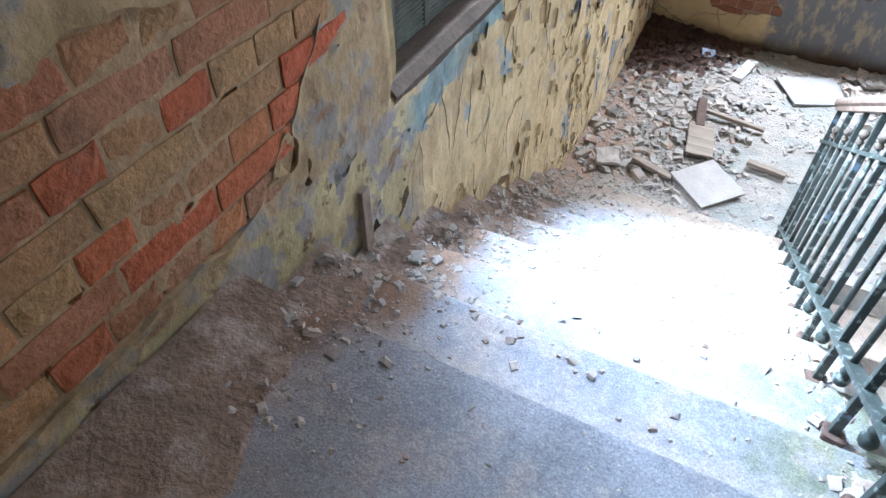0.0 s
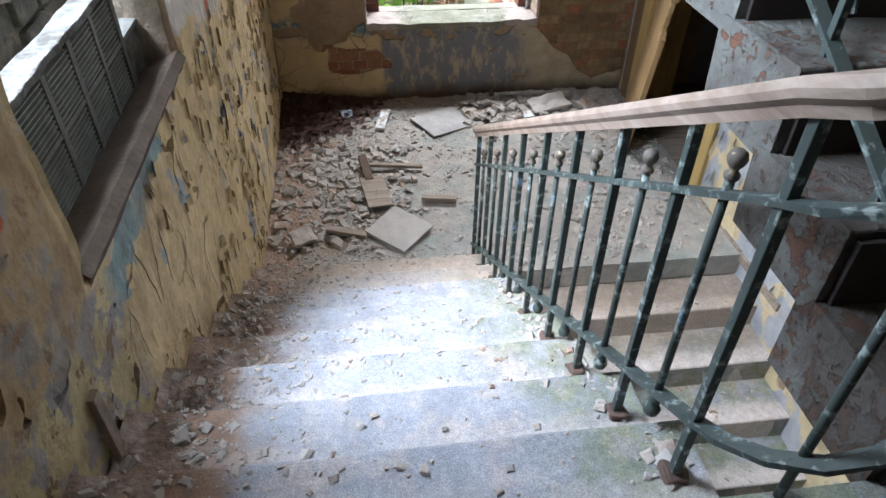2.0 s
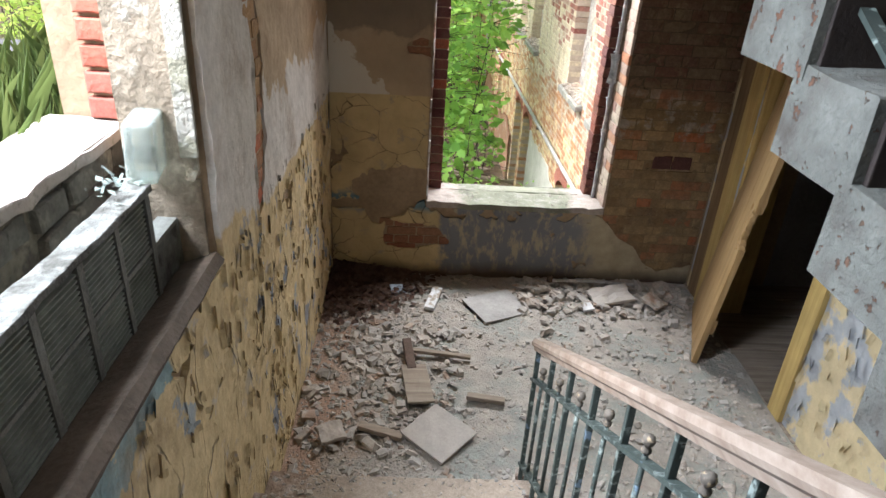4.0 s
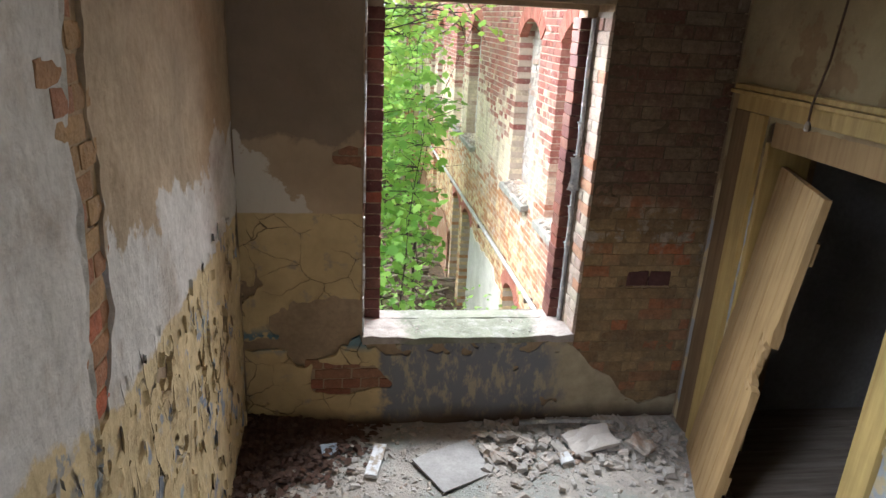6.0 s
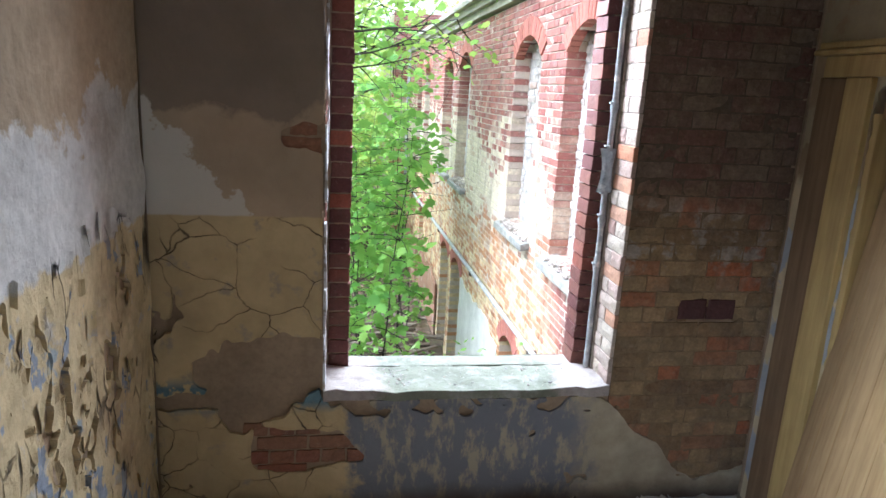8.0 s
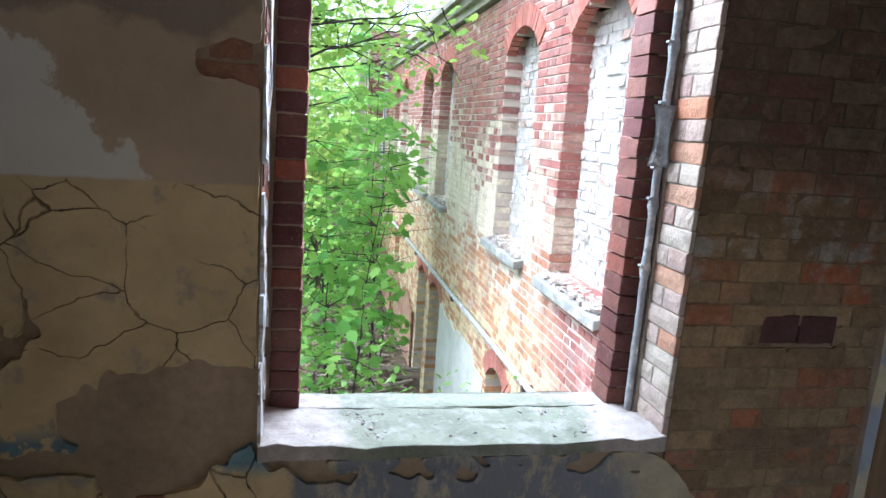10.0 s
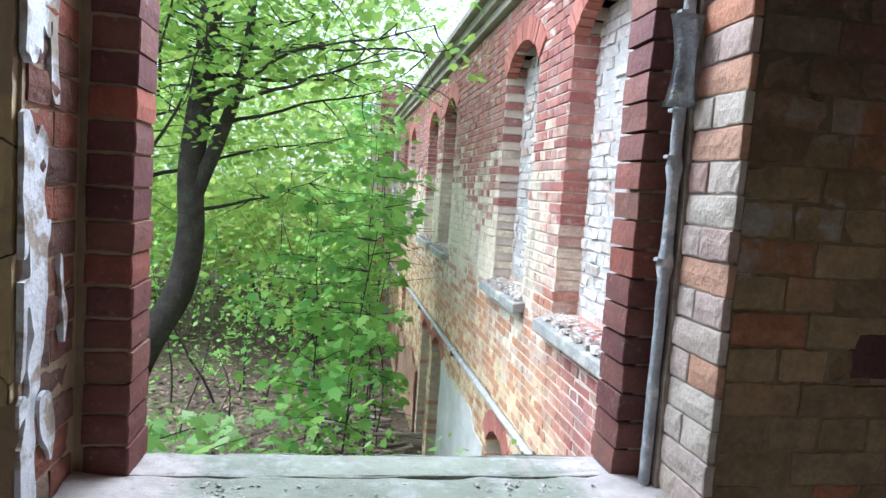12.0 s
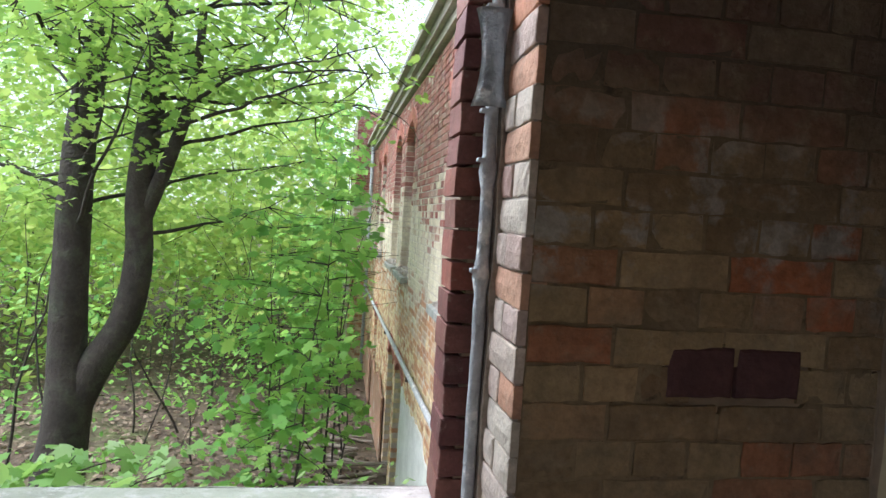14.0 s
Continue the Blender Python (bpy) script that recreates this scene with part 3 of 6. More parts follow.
def tube(bm, pts, radii, sides=10, cap=True):
    """A round bar along pts."""
    rings = []
    a = None
    for i, p in enumerate(pts):
        p = Vector(p)
        d = Vector(pts[min(i + 1, len(pts) - 1)]) - Vector(pts[max(i - 1, 0)])
        d.normalize()
        if a is None:
            a = d.cross(Vector((0, 0, 1)) if abs(d.z) < 0.9 else Vector((1, 0, 0)))
        a = (a - d * a.dot(d)).normalized()
        b = d.cross(a)
        r = radii[i] if isinstance(radii, (list, tuple)) else radii
        rings.append([bm.verts.new(p + r * (math.cos(2 * math.pi * k / sides) * a + math.sin(2 * math.pi * k / sides) * b)) for k in range(sides)])
    for r0, r1 in zip(rings, rings[1:]):
        for k in range(sides):
            bm.faces.new((r0[k], r0[(k + 1) % sides], r1[(k + 1) % sides], r1[k]))
    if cap:
        bm.faces.new(rings[0][::-1])
        bm.faces.new(rings[-1])


def ribbon(bm, pts, w, h):
    """A bar of rectangular section w wide and h high along pts."""
    rings = []
    for i, p in enumerate(pts):
        p = Vector(p)
        d = Vector(pts[min(i + 1, len(pts) - 1)]) - Vector(pts[max(i - 1, 0)])
        d.normalize()
        a = d.cross(Vector((0, 0, 1))).normalized()
        b = a.cross(d)
        rings.append([bm.verts.new(p + a * sx * w / 2 + b * sz * h / 2) for sx, sz in ((-1, -1), (1, -1), (1, 1), (-1, 1))])
    for r0, r1 in zip(rings, rings[1:]):
        for k in range(4):
            bm.faces.new((r0[k], r0[(k + 1) % 4], r1[(k + 1) % 4], r1[k]))
    bm.faces.new(rings[0][::-1])
    bm.faces.new(rings[-1])


def jitter(bm, amount, scale=8.0):
    for v in bm.verts:
        v.co += amount * Vector(noise.noise_vector(v.co * scale))


def fbm(a, b, c=0.0):
    """Layered noise, about -1 to 1."""
    p = Vector((a, b, c))
    return noise.noise(p) + 0.5 * noise.noise(p * 2.1) + 0.25 * noise.noise(p * 4.3)


FACE = {"left": pose(0, 0, 0, 0, 0, 90), "far": Matrix.Identity(4), "right": pose(0, 0, 0, 0, 0, -90)}


def brick_data(name, L, H, material, D=0.05, c=0.006, seed=0, rough=0.0025):
    """One worn brick: length along x, its face towards -y at y = 0."""
    nx, nz = 5, 2
    x, z = L / 2, H / 2
    r = random.Random(seed + int(L * 1000))
    v, f = [], []
    for k in range(nz + 1):
        for i in range(nx + 1):
            u, w = i / nx * 2 - 1, k / nz * 2 - 1
            edge = abs(u) == 1 or abs(w) == 1
            dx, dz = (r.uniform(-rough, rough * 0.6) for _ in range(2))
            v.append((u * (x - c + dx) if abs(u) == 1 else u * x, (r.uniform(0, rough) + (rough if edge else 0)), w * (z - c + dz) if abs(w) == 1 else w * z))
    for k in range(nz):
        for i in range(nx):
            q = k * (nx + 1) + i
            f.append((q, q + 1, q + nx + 2, q + nx + 1))
    ring = [i for i in range(nx + 1)] + [k * (nx + 1) + nx for k in range(1, nz + 1)] + [nz * (nx + 1) + i for i in range(nx - 1, -1, -1)] + [k * (nx + 1) for k in range(nz - 1, 0, -1)]
    n, b = len(ring), len(v)
    for depth, grow in ((c + 0.002, c), (D, c)):
        for q in ring:
            px, _, pz = v[q]
            v.append((px + math.copysign(grow, px) if abs(px) > x - 2.5 * c else px, depth, pz + math.copysign(grow, pz) if abs(pz) > z - 2.5 * c else pz))
    for q in range(n):
        w = (q + 1) % n
        f.append((ring[w], ring[q], b + q, b + w))
        f.append((b + w, b + q, b + n + q, b + n + w))
    return mesh_of(name, v, f, material)


def bricks_of(L, H, material, D=0.05, c=0.006, count=6, rough=0.0025):
    return [brick_data("brick", L, H, material, D, c, k, rough) for k in range(count)]


def sheet(name, to_world, u0, u1, v0, v1, cell, keep, thick, relief, material, parent, label=""):
    """A plaster coat with ragged holes: to_world(u, v, h) gives the place at height h over the core."""
    nu, nv = int((u1 - u0) / cell), int((v1 - v0) / cell)
    kept = [[keep(u0 + (i + 0.5) * cell, v0 + (j + 0.5) * cell) for j in range(nv)] for i in range(nu)]
    ids, verts, faces = {}, [], []

    def on(i, j):
        return 0 <= i < nu and 0 <= j < nv and kept[i][j]
    rim = {}
    for i in range(nu + 1):
        for j in range(nv + 1):
            if i < nu and on(i, j) != on(i, j - 1):
                rim.setdefault((i, j), []).append((i + 1, j))
                rim.setdefault((i + 1, j), []).append((i, j))
            if j < nv and on(i, j) != on(i - 1, j):
                rim.setdefault((i, j), []).append((i, j + 1))
                rim.setdefault((i, j + 1), []).append((i, j))
    spot = {k: (float(k[0]), float(k[1])) for k in rim}
    for _ in range(3):
        nxt = {}
        for k, nb in rim.items():
            if k[0] in (0, nu) or k[1] in (0, nv):
                nxt[k] = spot[k]
                continue
            mx, my = sum(spot[q][0] for q in nb) / len(nb), sum(spot[q][1] for q in nb) / len(nb)
            nxt[k] = (0.4 * spot[k][0] + 0.6 * mx, 0.4 * spot[k][1] + 0.6 * my)
        spot = nxt

    def vid(i, j, low):
        key = (i, j, low)
        if key not in ids:
            ids[key] = len(verts)
            fi, fj = spot.get((i, j), (i, j))
            u, v = u0 + fi * cell, v0 + fj * cell
            ju = 0.30 * cell * noise.noise(Vector((u * 31, v * 31, 3.0))) if 0 < i < nu else 0
            jv = 0.30 * cell * noise.noise(Vector((u * 31, v * 31, 9.0))) if 0 < j < nv else 0
            h = 0.0 if low else thick + relief * fbm(u * 3.1, v * 3.1, 5.0) + 0.25 * relief * fbm(u * 19, v * 11, 1.0)
            if (i, j) in spot and not low and 0 < i < nu and 0 < j < nv:
                h += relief * 0.9 * (0.5 + noise.noise(Vector((u * 9, v * 9, 2.0))))
            verts.append(to_world(u + ju, v + jv, h))
        return ids[key]
    for i in range(nu):
        for j in range(nv):
            if not kept[i][j]:
                continue
            q = [(i, j), (i + 1, j), (i + 1, j + 1), (i, j + 1)]
            faces.append([vid(a, b, False) for a, b in q])
            for (di, dj), (p, r) in (((0, -1), (q[0], q[1])), ((1, 0), (q[1], q[2])), ((0, 1), (q[2], q[3])), ((-1, 0), (q[3], q[0]))):
                a, b = i + di, j + dj
                if not (0 <= a < nu and 0 <= b < nv) or not kept[a][b]:
                    faces.append([vid(*p, True), vid(*r, True), vid(*r, False), vid(*p, False)])
    ob = new(name, mesh_of(name, verts, faces, material, False))
    ob.parent = parent
    if label:
        tagged(ob, label)
    return ob


# ---- large structure ----
XL, XR, YF, YB = -0.86, 2.21, 5.72, -1.3      # wall faces: stair wall, door wall, end wall, back wall
RISE, GO, Y0 = 0.172, 0.30, 1.18              # steps; far edge of the first tread below the upper floor
TOP = 9 * RISE

# stair wall on the window side: masonry core with the window opening
wl = holder("wall_west", "thick stair wall with peeling yellow and blue paint over brick", "wall", "structure")
bm = bmesh.new()
WY0, WY1, WZ0, WZ1 = 1.56, 2.88, 1.69, 4.1
core = XL - 0.016
box(bm, -1.42, core, YB, WY0, -1.8, 4.8)
box(bm, -1.14, core, WY1, 6.16, -1.8, 4.8)
box(bm, -1.42, -1.14, 3.09, 6.16, -1.8, 4.8)
box(bm, -1.42, -1.14, WY1, 3.09, -1.8, WZ0 - 0.02)
box(bm, -1.42, -1.14, WY1, 3.09, WZ1, 4.8)
box(bm, -1.42, core, WY0, WY1, -1.8, WZ0 - 0.11)
box(bm, -1.42, core, WY0, WY1, WZ1, 4.8)
part("masonry_core", bm, M_MORTAR, wl)
bm = bmesh.new()
box(bm, -1.42, -1.22, WY0 + 0.002, 3.088, WZ0 - 0.13, 2.02)
part("parapet", bm, M_CAVITY, wl, "dirty rubble parapet with its shade in the colour")
sr = random.Random(31)
for row in range(4):
    y = WY0 + 0.01 - sr.uniform(0, 0.1)
    while y < 3.06:
        w = sr.uniform(0.10, 0.26)
        if sr.random() > 0.14:
            bm = bmesh.new()
            box(bm, -1.30, -1.20 + sr.uniform(-0.03, 0.012), max(y, WY0 + 0.004), min(y + w - 0.014, 3.08), 1.60 + row * 0.105 + sr.uniform(0, 0.012), 1.695 + row * 0.105 - sr.uniform(0, 0.014), 0.012)
            jitter(bm, 0.012, 14)
            part("stone", bm, M_CAVITYSTONE, wl)
        y += w
# sloping mortar sill inside the block window
bm = bmesh.new()
n = 40
rows = []
for i in range(n + 1):
    y = WY0 + 0.002 + (WY1 - WY0 - 0.004) * i / n
    rows.append([bm.verts.new(q) for q in ((core + 0.008, y, WZ0 - 0.115), (core + 0.029 + 0.003 * fbm(y * 7, 1.0), y, WZ0 - 0.060 + 0.008 * fbm(y * 9, 3.0)), (core + 0.004, y, WZ0 - 0.030 + 0.008 * fbm(y * 8, 5.0)), (-1.05, y, WZ0 - 0.095), (-1.05, y, WZ0 - 0.115))])
for a, b in zip(rows, rows[1:]):
    for q in range(4):
        bm.faces.new((a[q], b[q], b[q + 1], a[q + 1]))
part("sloping_sill", bm, M_BROWNSILL, wl, "dark-brown sloping mortar sill")


def bare_left(y, z):
    """True where the plaster has come off the stair wall."""
    if WY0 - 0.03 < y < WY1:
        return False
    n = fbm(y * 2.3, z * 2.3, 2.0)
    if 1.66 + 0.06 * n < z < 2.10 + 0.30 * max(0.0, y - 0.60) + 0.10 * n and 0.30 + 0.1 * n < y < 0.97 + (z - 1.65) * 1.05 + 0.07 * n:
        return True
    if z > 1.56 and abs(y - (3.50 + (z - 1.6) * 0.10 + 0.05 * n)) < 0.055 + 0.03 * n:
        return True
    return False


def keep_left(y, z):
    if WY0 < y < WY1 and WZ0 < z < WZ1:
        return False
    if bare_left(y, z):
        return False
    stair = max(0.0, (3.3 - y) * 0.573)
    if z < stair - 0.25 or z < -0.05:
        return False
    if WY0 - 0.02 < y < WY1 + 0.02 and WZ0 - 0.066 + 0.008 * fbm(y * 9, z * 3, 6.0) < z < WZ0 + 0.01:
        return False
    if z < 1.56 and 1.60 < y < 5.68:
        dense = 4.2 if y < 3.0 else 6.0
        wob = fbm(y * 7, z * 6, 2.2)
        d, p = noise.voronoi(Vector((y * dense + 0.7 * wob, z * 1.25 + 0.7 * fbm(y * 6, z * 5, 9.2), 7.0)))
        area = fbm(y * 1.2, z * 1.4, 4.0)
        pick = abs(math.sin(p[0].x * 91.7 + p[0].y * 47.3)) + 0.42 * area
        if d[1] - d[0] < 0.03 + 0.06 * wob + 0.05 * area and area > 0.12:
            return False
        if pick > (1.10 if y < 3.2 else 1.16) and d[1] - d[0] < 0.17 + 0.3 * wob:
            return False
    if z < 1.9 and 0.9 < y < 1.62:
        w = fbm(y * 5, z * 5, 14.0)
        d, p = noise.voronoi(Vector((y * 5.5 + 0.5 * w, z * 4.0 + 0.5 * fbm(y * 5, z * 6, 19.0), 2.0)))
        if d[1] - d[0] < 0.045 and fbm(y * 3, z * 3, 27.0) > 0.15:
            return False
        if fbm(y * 11, z * 7, 33.0) > 1.05:
            return False
    if 1.35 < y < 3.3 and z - stair < 0.22 and fbm(y * 4, z * 4, 3.3) > 0.55:
        return False
    return True


sheet("plaster", lambda u, v, h: (core + h, u, v), YB, YF - 0.004, -0.06, 4.7, 0.015, keep_left, 0.017, 0.011, M_LEFT, wl, "flaking ochre, blue and white painted plaster")

# end wall of the landing with its tall window opening
wf = holder("wall_north", "landing end wall of washed brick and cracked ochre plaster", "wall", "structure")
bm = bmesh.new()
VX0, VX1, VZ0, VZ1 = -0.095, 1.37, 0.625, 2.83
fcore = YF + 0.016
box(bm, -1.42, VX0, fcore, 6.01, -3.2, 6.2)
box(bm, VX1, 2.9, fcore, 6.01, -3.2, 6.2)
box(bm, VX0, VX1, fcore, 6.01, -3.2, VZ0)
box(bm, VX0, VX1, fcore, 6.01, VZ1, 6.2)
box(bm, -1.42, 0.02, 6.01, 6.16, -3.2, 6.2)
box(bm, 1.30, 2.9, 6.01, 6.16, -3.2, 6.2)
box(bm, 0.02, 1.30, 6.01, 6.16, -3.2, VZ0)
box(bm, 0.02, 1.30, 6.01, 6.16, 2.80, 6.2)
part("masonry_core", bm, M_MORTAR, wf)


def bare_far(x, z):
    n = fbm(x * 2.6, z * 2.6, 11.0)
    if x > VX1 - 0.06 and z > 0.66 - 0.55 * max(0, min(1, (x - 1.3) * 1.6)) + 0.10 * n:
        return True
    if -0.43 + 0.05 * n < x < 0.05 + 0.12 * n and 0.26 + 0.05 * n < z < 0.50 + 0.05 * n:
        return True
    if -0.38 < x < -0.25 and 0.84 < z < 0.915:
        return True
    if -0.3 + 0.2 * n < x < VX0 and abs(z - (1.86 + 0.10 * n)) < 0.055:
        return True
    return False


def keep_far(x, z):
    if VX0 < x < VX1 and VZ0 < z < VZ1:
        return False
    if bare_far(x, z):
        return False
    n = fbm(x * 5.5, z * 5.5, 21.0) + 0.4 * fbm(x * 15, z * 15, 25.0)
    if ((x + 0.36) / 0.30) ** 2 + ((z - 0.74 - 0.12 * (x + 0.36)) / 0.24) ** 2 < 1.0 + 0.75 * n:
        return False
    if x < -0.60 and 0.60 + 0.04 * n < z < 0.68 + 0.05 * n:
        return False
    if x < 1.3 and z < 1.5:
        q = Vector((x * 4.6 + 0.35 * fbm(x * 3, z * 3, 1.0), z * 6.4 + 0.6 * fbm(x * 6, z * 6, 8.0), 3.0))
        dist = noise.voronoi(q)[0]
        if dist[1] - dist[0] < 0.05 and (x < -0.66 or (z < 0.6 and x > 0.95)) and fbm(x * 4, z * 4, 31.0) > 0.25:
            return False
    if z < 0.62 and x > -0.1 and 0.60 - z < 0.05 + 0.05 * n and n > 0.1:
        return False
    return True


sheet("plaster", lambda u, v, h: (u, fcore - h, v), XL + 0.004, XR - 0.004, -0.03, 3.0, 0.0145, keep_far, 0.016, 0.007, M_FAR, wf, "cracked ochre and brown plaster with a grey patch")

# door wall, running on along the flight that goes down
DY0, DY1, DZ = 4.12, 5.30, 2.12
wr = holder("wall_east", "stair wall with ochre and blue-grey flaking paint and a doorway", "wall", "structure")
bm = bmesh.new()
rcore = XR + 0.012
box(bm, rcore, 2.5, YB, DY0, -1.8, 4.8)
box(bm, rcore, 2.5, DY1, fcore, -1.8, 4.8)
box(bm, rcore, 2.5, DY0, DY1, -1.8, -0.02)
box(bm, rcore, 2.5, DY0, DY1, DZ + 0.14, 4.8)
part("masonry_core", bm, M_MORTAR, wr)


def keep_right(y, z):
    if DY0 < y < DY1 and -0.02 < z < DZ + 0.14:
        return False
    if z < 1.4 and fbm(y * 6.5, z * 4.0, 41.0) > 0.72:
        return False
    return z > -1.75 + 0 * y


sheet("plaster", lambda u, v, h: (rcore - h, u, v), YB, YF, -1.8, 4.7, 0.034, keep_right, 0.012, 0.006, M_RIGHT, wr, "flaking ochre and blue-grey painted plaster")

wb = tagged(new("wall_south", mesh_of("wall_south", [], [])), "plain plastered wall closing the stair hall behind", "wall", kind="structure")
bm = bmesh.new()
box(bm, -1.42, 2.5, YB - 0.3, YB, -1.8, 4.8)
bm.to_mesh(wb.data)
bm.free()
wb.data.materials.append(M_SCREED)

ce = tagged(new("ceiling", mesh_of("ceiling", [], [])), "stained plaster ceiling over the stair hall", "ceiling", kind="structure")
bm = bmesh.new()
box(bm, -1.42, 2.5, YB - 0.3, 3.3, 4.8, 5.0)
bm.to_mesh(ce.data)
bm.free()
ce.data.materials.append(M_CEIL)

# landings
la = tagged(new("upper_landing_slab", mesh_of("upper_landing_slab", [], [])), "stained plaster underside of the landing above", "ceiling", kind="structure")
bm = bmesh.new()
box(bm, XL + 0.004, XR - 0.004, 3.26, YF - 0.004, 2.92, 3.096, 0.012)
bm.to_mesh(la.data)
bm.free()
la.data.materials.append(M_CEIL)


def landing(name, x0, x1, y0, y1, z, label, depth=0.16, bump=0.012, material=None):
    """A floor with a gently uneven top."""
    n, k = int((x1 - x0) / 0.06), int((y1 - y0) / 0.06)
    verts, faces = [], []
    for i in range(n + 1):
        for j in range(k + 1):
            x, y = x0 + (x1 - x0) * i / n, y0 + (y1 - y0) * j / k
            verts.append((x, y, z + bump * fbm(x * 3, y * 3, 6.0) * (0 if j == 0 else 1)))
    for i in range(n):
        for j in range(k):
            a = i * (k + 1) + j
            faces.append((a, a + k + 1, a + k + 2, a + 1))
    ring = [i * (k + 1) for i in range(n + 1)] + [n * (k + 1) + j for j in range(1, k + 1)] + [i * (k + 1) + k for i in range(n - 1, -1, -1)] + [j for j in range(k - 1, 0, -1)]
    base = len(verts)
    for r in ring:
        verts.append((verts[r][0], verts[r][1], z - depth))
    for a in range(len(ring)):
        b = (a + 1) % len(ring)
        faces.append((ring[b], ring[a], base + a, base + b))
    faces.append(tuple(range(base, base + len(ring)))[::-1])
    ob = new(name, mesh_of(name, verts, faces, material or M_FLOOR))
    return tagged(ob, label, "floor", kind="structure")


landing("floor", XL + 0.003, XR - 0.003, Y0 + 7 * GO, YF - 0.003, 0.0, "dusty landing floor strewn with fallen plaster")
landing("floor_upper", XL + 0.003, XR - 0.003, YB, Y0 - GO, TOP, "grey stone upper floor at the stair head", 0.2, 0.002, M_STEP)
landing("floor_lower", XL + 0.003, XR - 0.003, YB, YF, -TOP - 0.02, "dim lower floor at the foot of the stairs", 0.2, 0.01, M_FLOOR)

# room behind the door
rm = holder("dark_room", "dim derelict room behind the door", "room", "structure")
bm = bmesh.new()
box(bm, 2.5, 5.2, 2.6, 2.8, -0.2, 3.1)
box(bm, 2.5, 5.2, 5.74, 6.0, -0.2, 3.1)
box(bm, 5.2, 5.4, 2.6, 6.0, -0.2, 3.1)
box(bm, 2.5, 5.4, 2.6, 6.0, 3.1, 3.2)
part("wall", bm, M_DARK, rm)
boards = [part("plank", (lambda b, i: (box(b, 2.19, 5.19, 2.81 + i * 0.245, 3.05 + i * 0.245, -0.06, -0.006 + 0.006 * (i % 3), 0.004), b)[1])(bmesh.new(), i), M_OLDWOOD, rm) for i in range(12)]
bm = bmesh.new()
tube(bm, [(3.6, 4.9, 0.0), (3.62, 4.85, 3.1)], 0.05, 12)
part("riser_pipe", bm, M_PIPE, rm, "pale upright pipe", True)


# ---- stairs ----
def step_block(name, x0, x1, y0, y1, z0, z1, mat_, parent, wear=0.004):
    bm = bmesh.new()
    n = 14
    box(bm, x0, x1, y0, y1, z0, z1)
    bmesh.ops.bisect_plane(bm, geom=bm.verts[:] + bm.edges[:] + bm.faces[:], plane_co=(0, (y0 + y1) / 2, 0), plane_no=(0, 1, 0))
    for i in range(1, n):
        bmesh.ops.bisect_plane(bm, geom=bm.verts[:] + bm.edges[:] + bm.faces[:], plane_co=(x0 + (x1 - x0) * i / n, 0, 0), plane_no=(1, 0, 0))
    es = [e for e in bm.edges if all(abs(v.co.z - z1) < 1e-5 for v in e.verts) and (all(abs(v.co.y - y1) < 1e-5 for v in e.verts) or all(abs(v.co.y - y0) < 1e-5 for v in e.verts))]
    bmesh.ops.bevel(bm, geom=es, offset=0.012, segments=3, affect='EDGES', profile=0.5)
    for v in bm.verts:
        v.co += wear * Vector(noise.noise_vector(v.co * 5.0)) * (1 if v.co.z > z0 + 0.05 else 0.2)
    return part(name, bm, mat_, parent)


st = holder("staircase", "worn grey stone flight covered in dust and rubble", "stairs", "structure")
for i in range(8):
    ye = Y0 + i * GO
    step_block("step", XL + 0.004, 0.54, ye - GO - 0.03, ye, (8 - i) * RISE - 0.20, (8 - i) * RISE, M_STEP, st)
st2 = holder("staircase_down", "dusty stone flight going down beside the wall", "stairs", "structure")
for i in range(9):
    yb = Y0 + 7 * GO - i * GO
    step_block("step", 0.60, XR - 0.004, yb - GO, yb + 0.03, -(i + 1) * RISE - 0.2, -(i + 1) * RISE, M_STEP, st2)
st3 = holder("staircase_up", "flaking whitewashed block steps going up, stepped underneath", "stairs", "structure")
RISE3 = 0.19
for i in range(6):
    yr = 0.88 + i * GO
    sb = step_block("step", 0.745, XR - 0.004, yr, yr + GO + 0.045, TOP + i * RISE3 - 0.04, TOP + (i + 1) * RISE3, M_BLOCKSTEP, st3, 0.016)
    # thin near-black panel added over the front face of each block
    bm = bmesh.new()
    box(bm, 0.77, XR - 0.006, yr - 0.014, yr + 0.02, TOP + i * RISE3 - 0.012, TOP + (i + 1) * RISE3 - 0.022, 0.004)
    part("riser_panel", bm, M_RISER, sb, "near-black brown panel added over the riser")


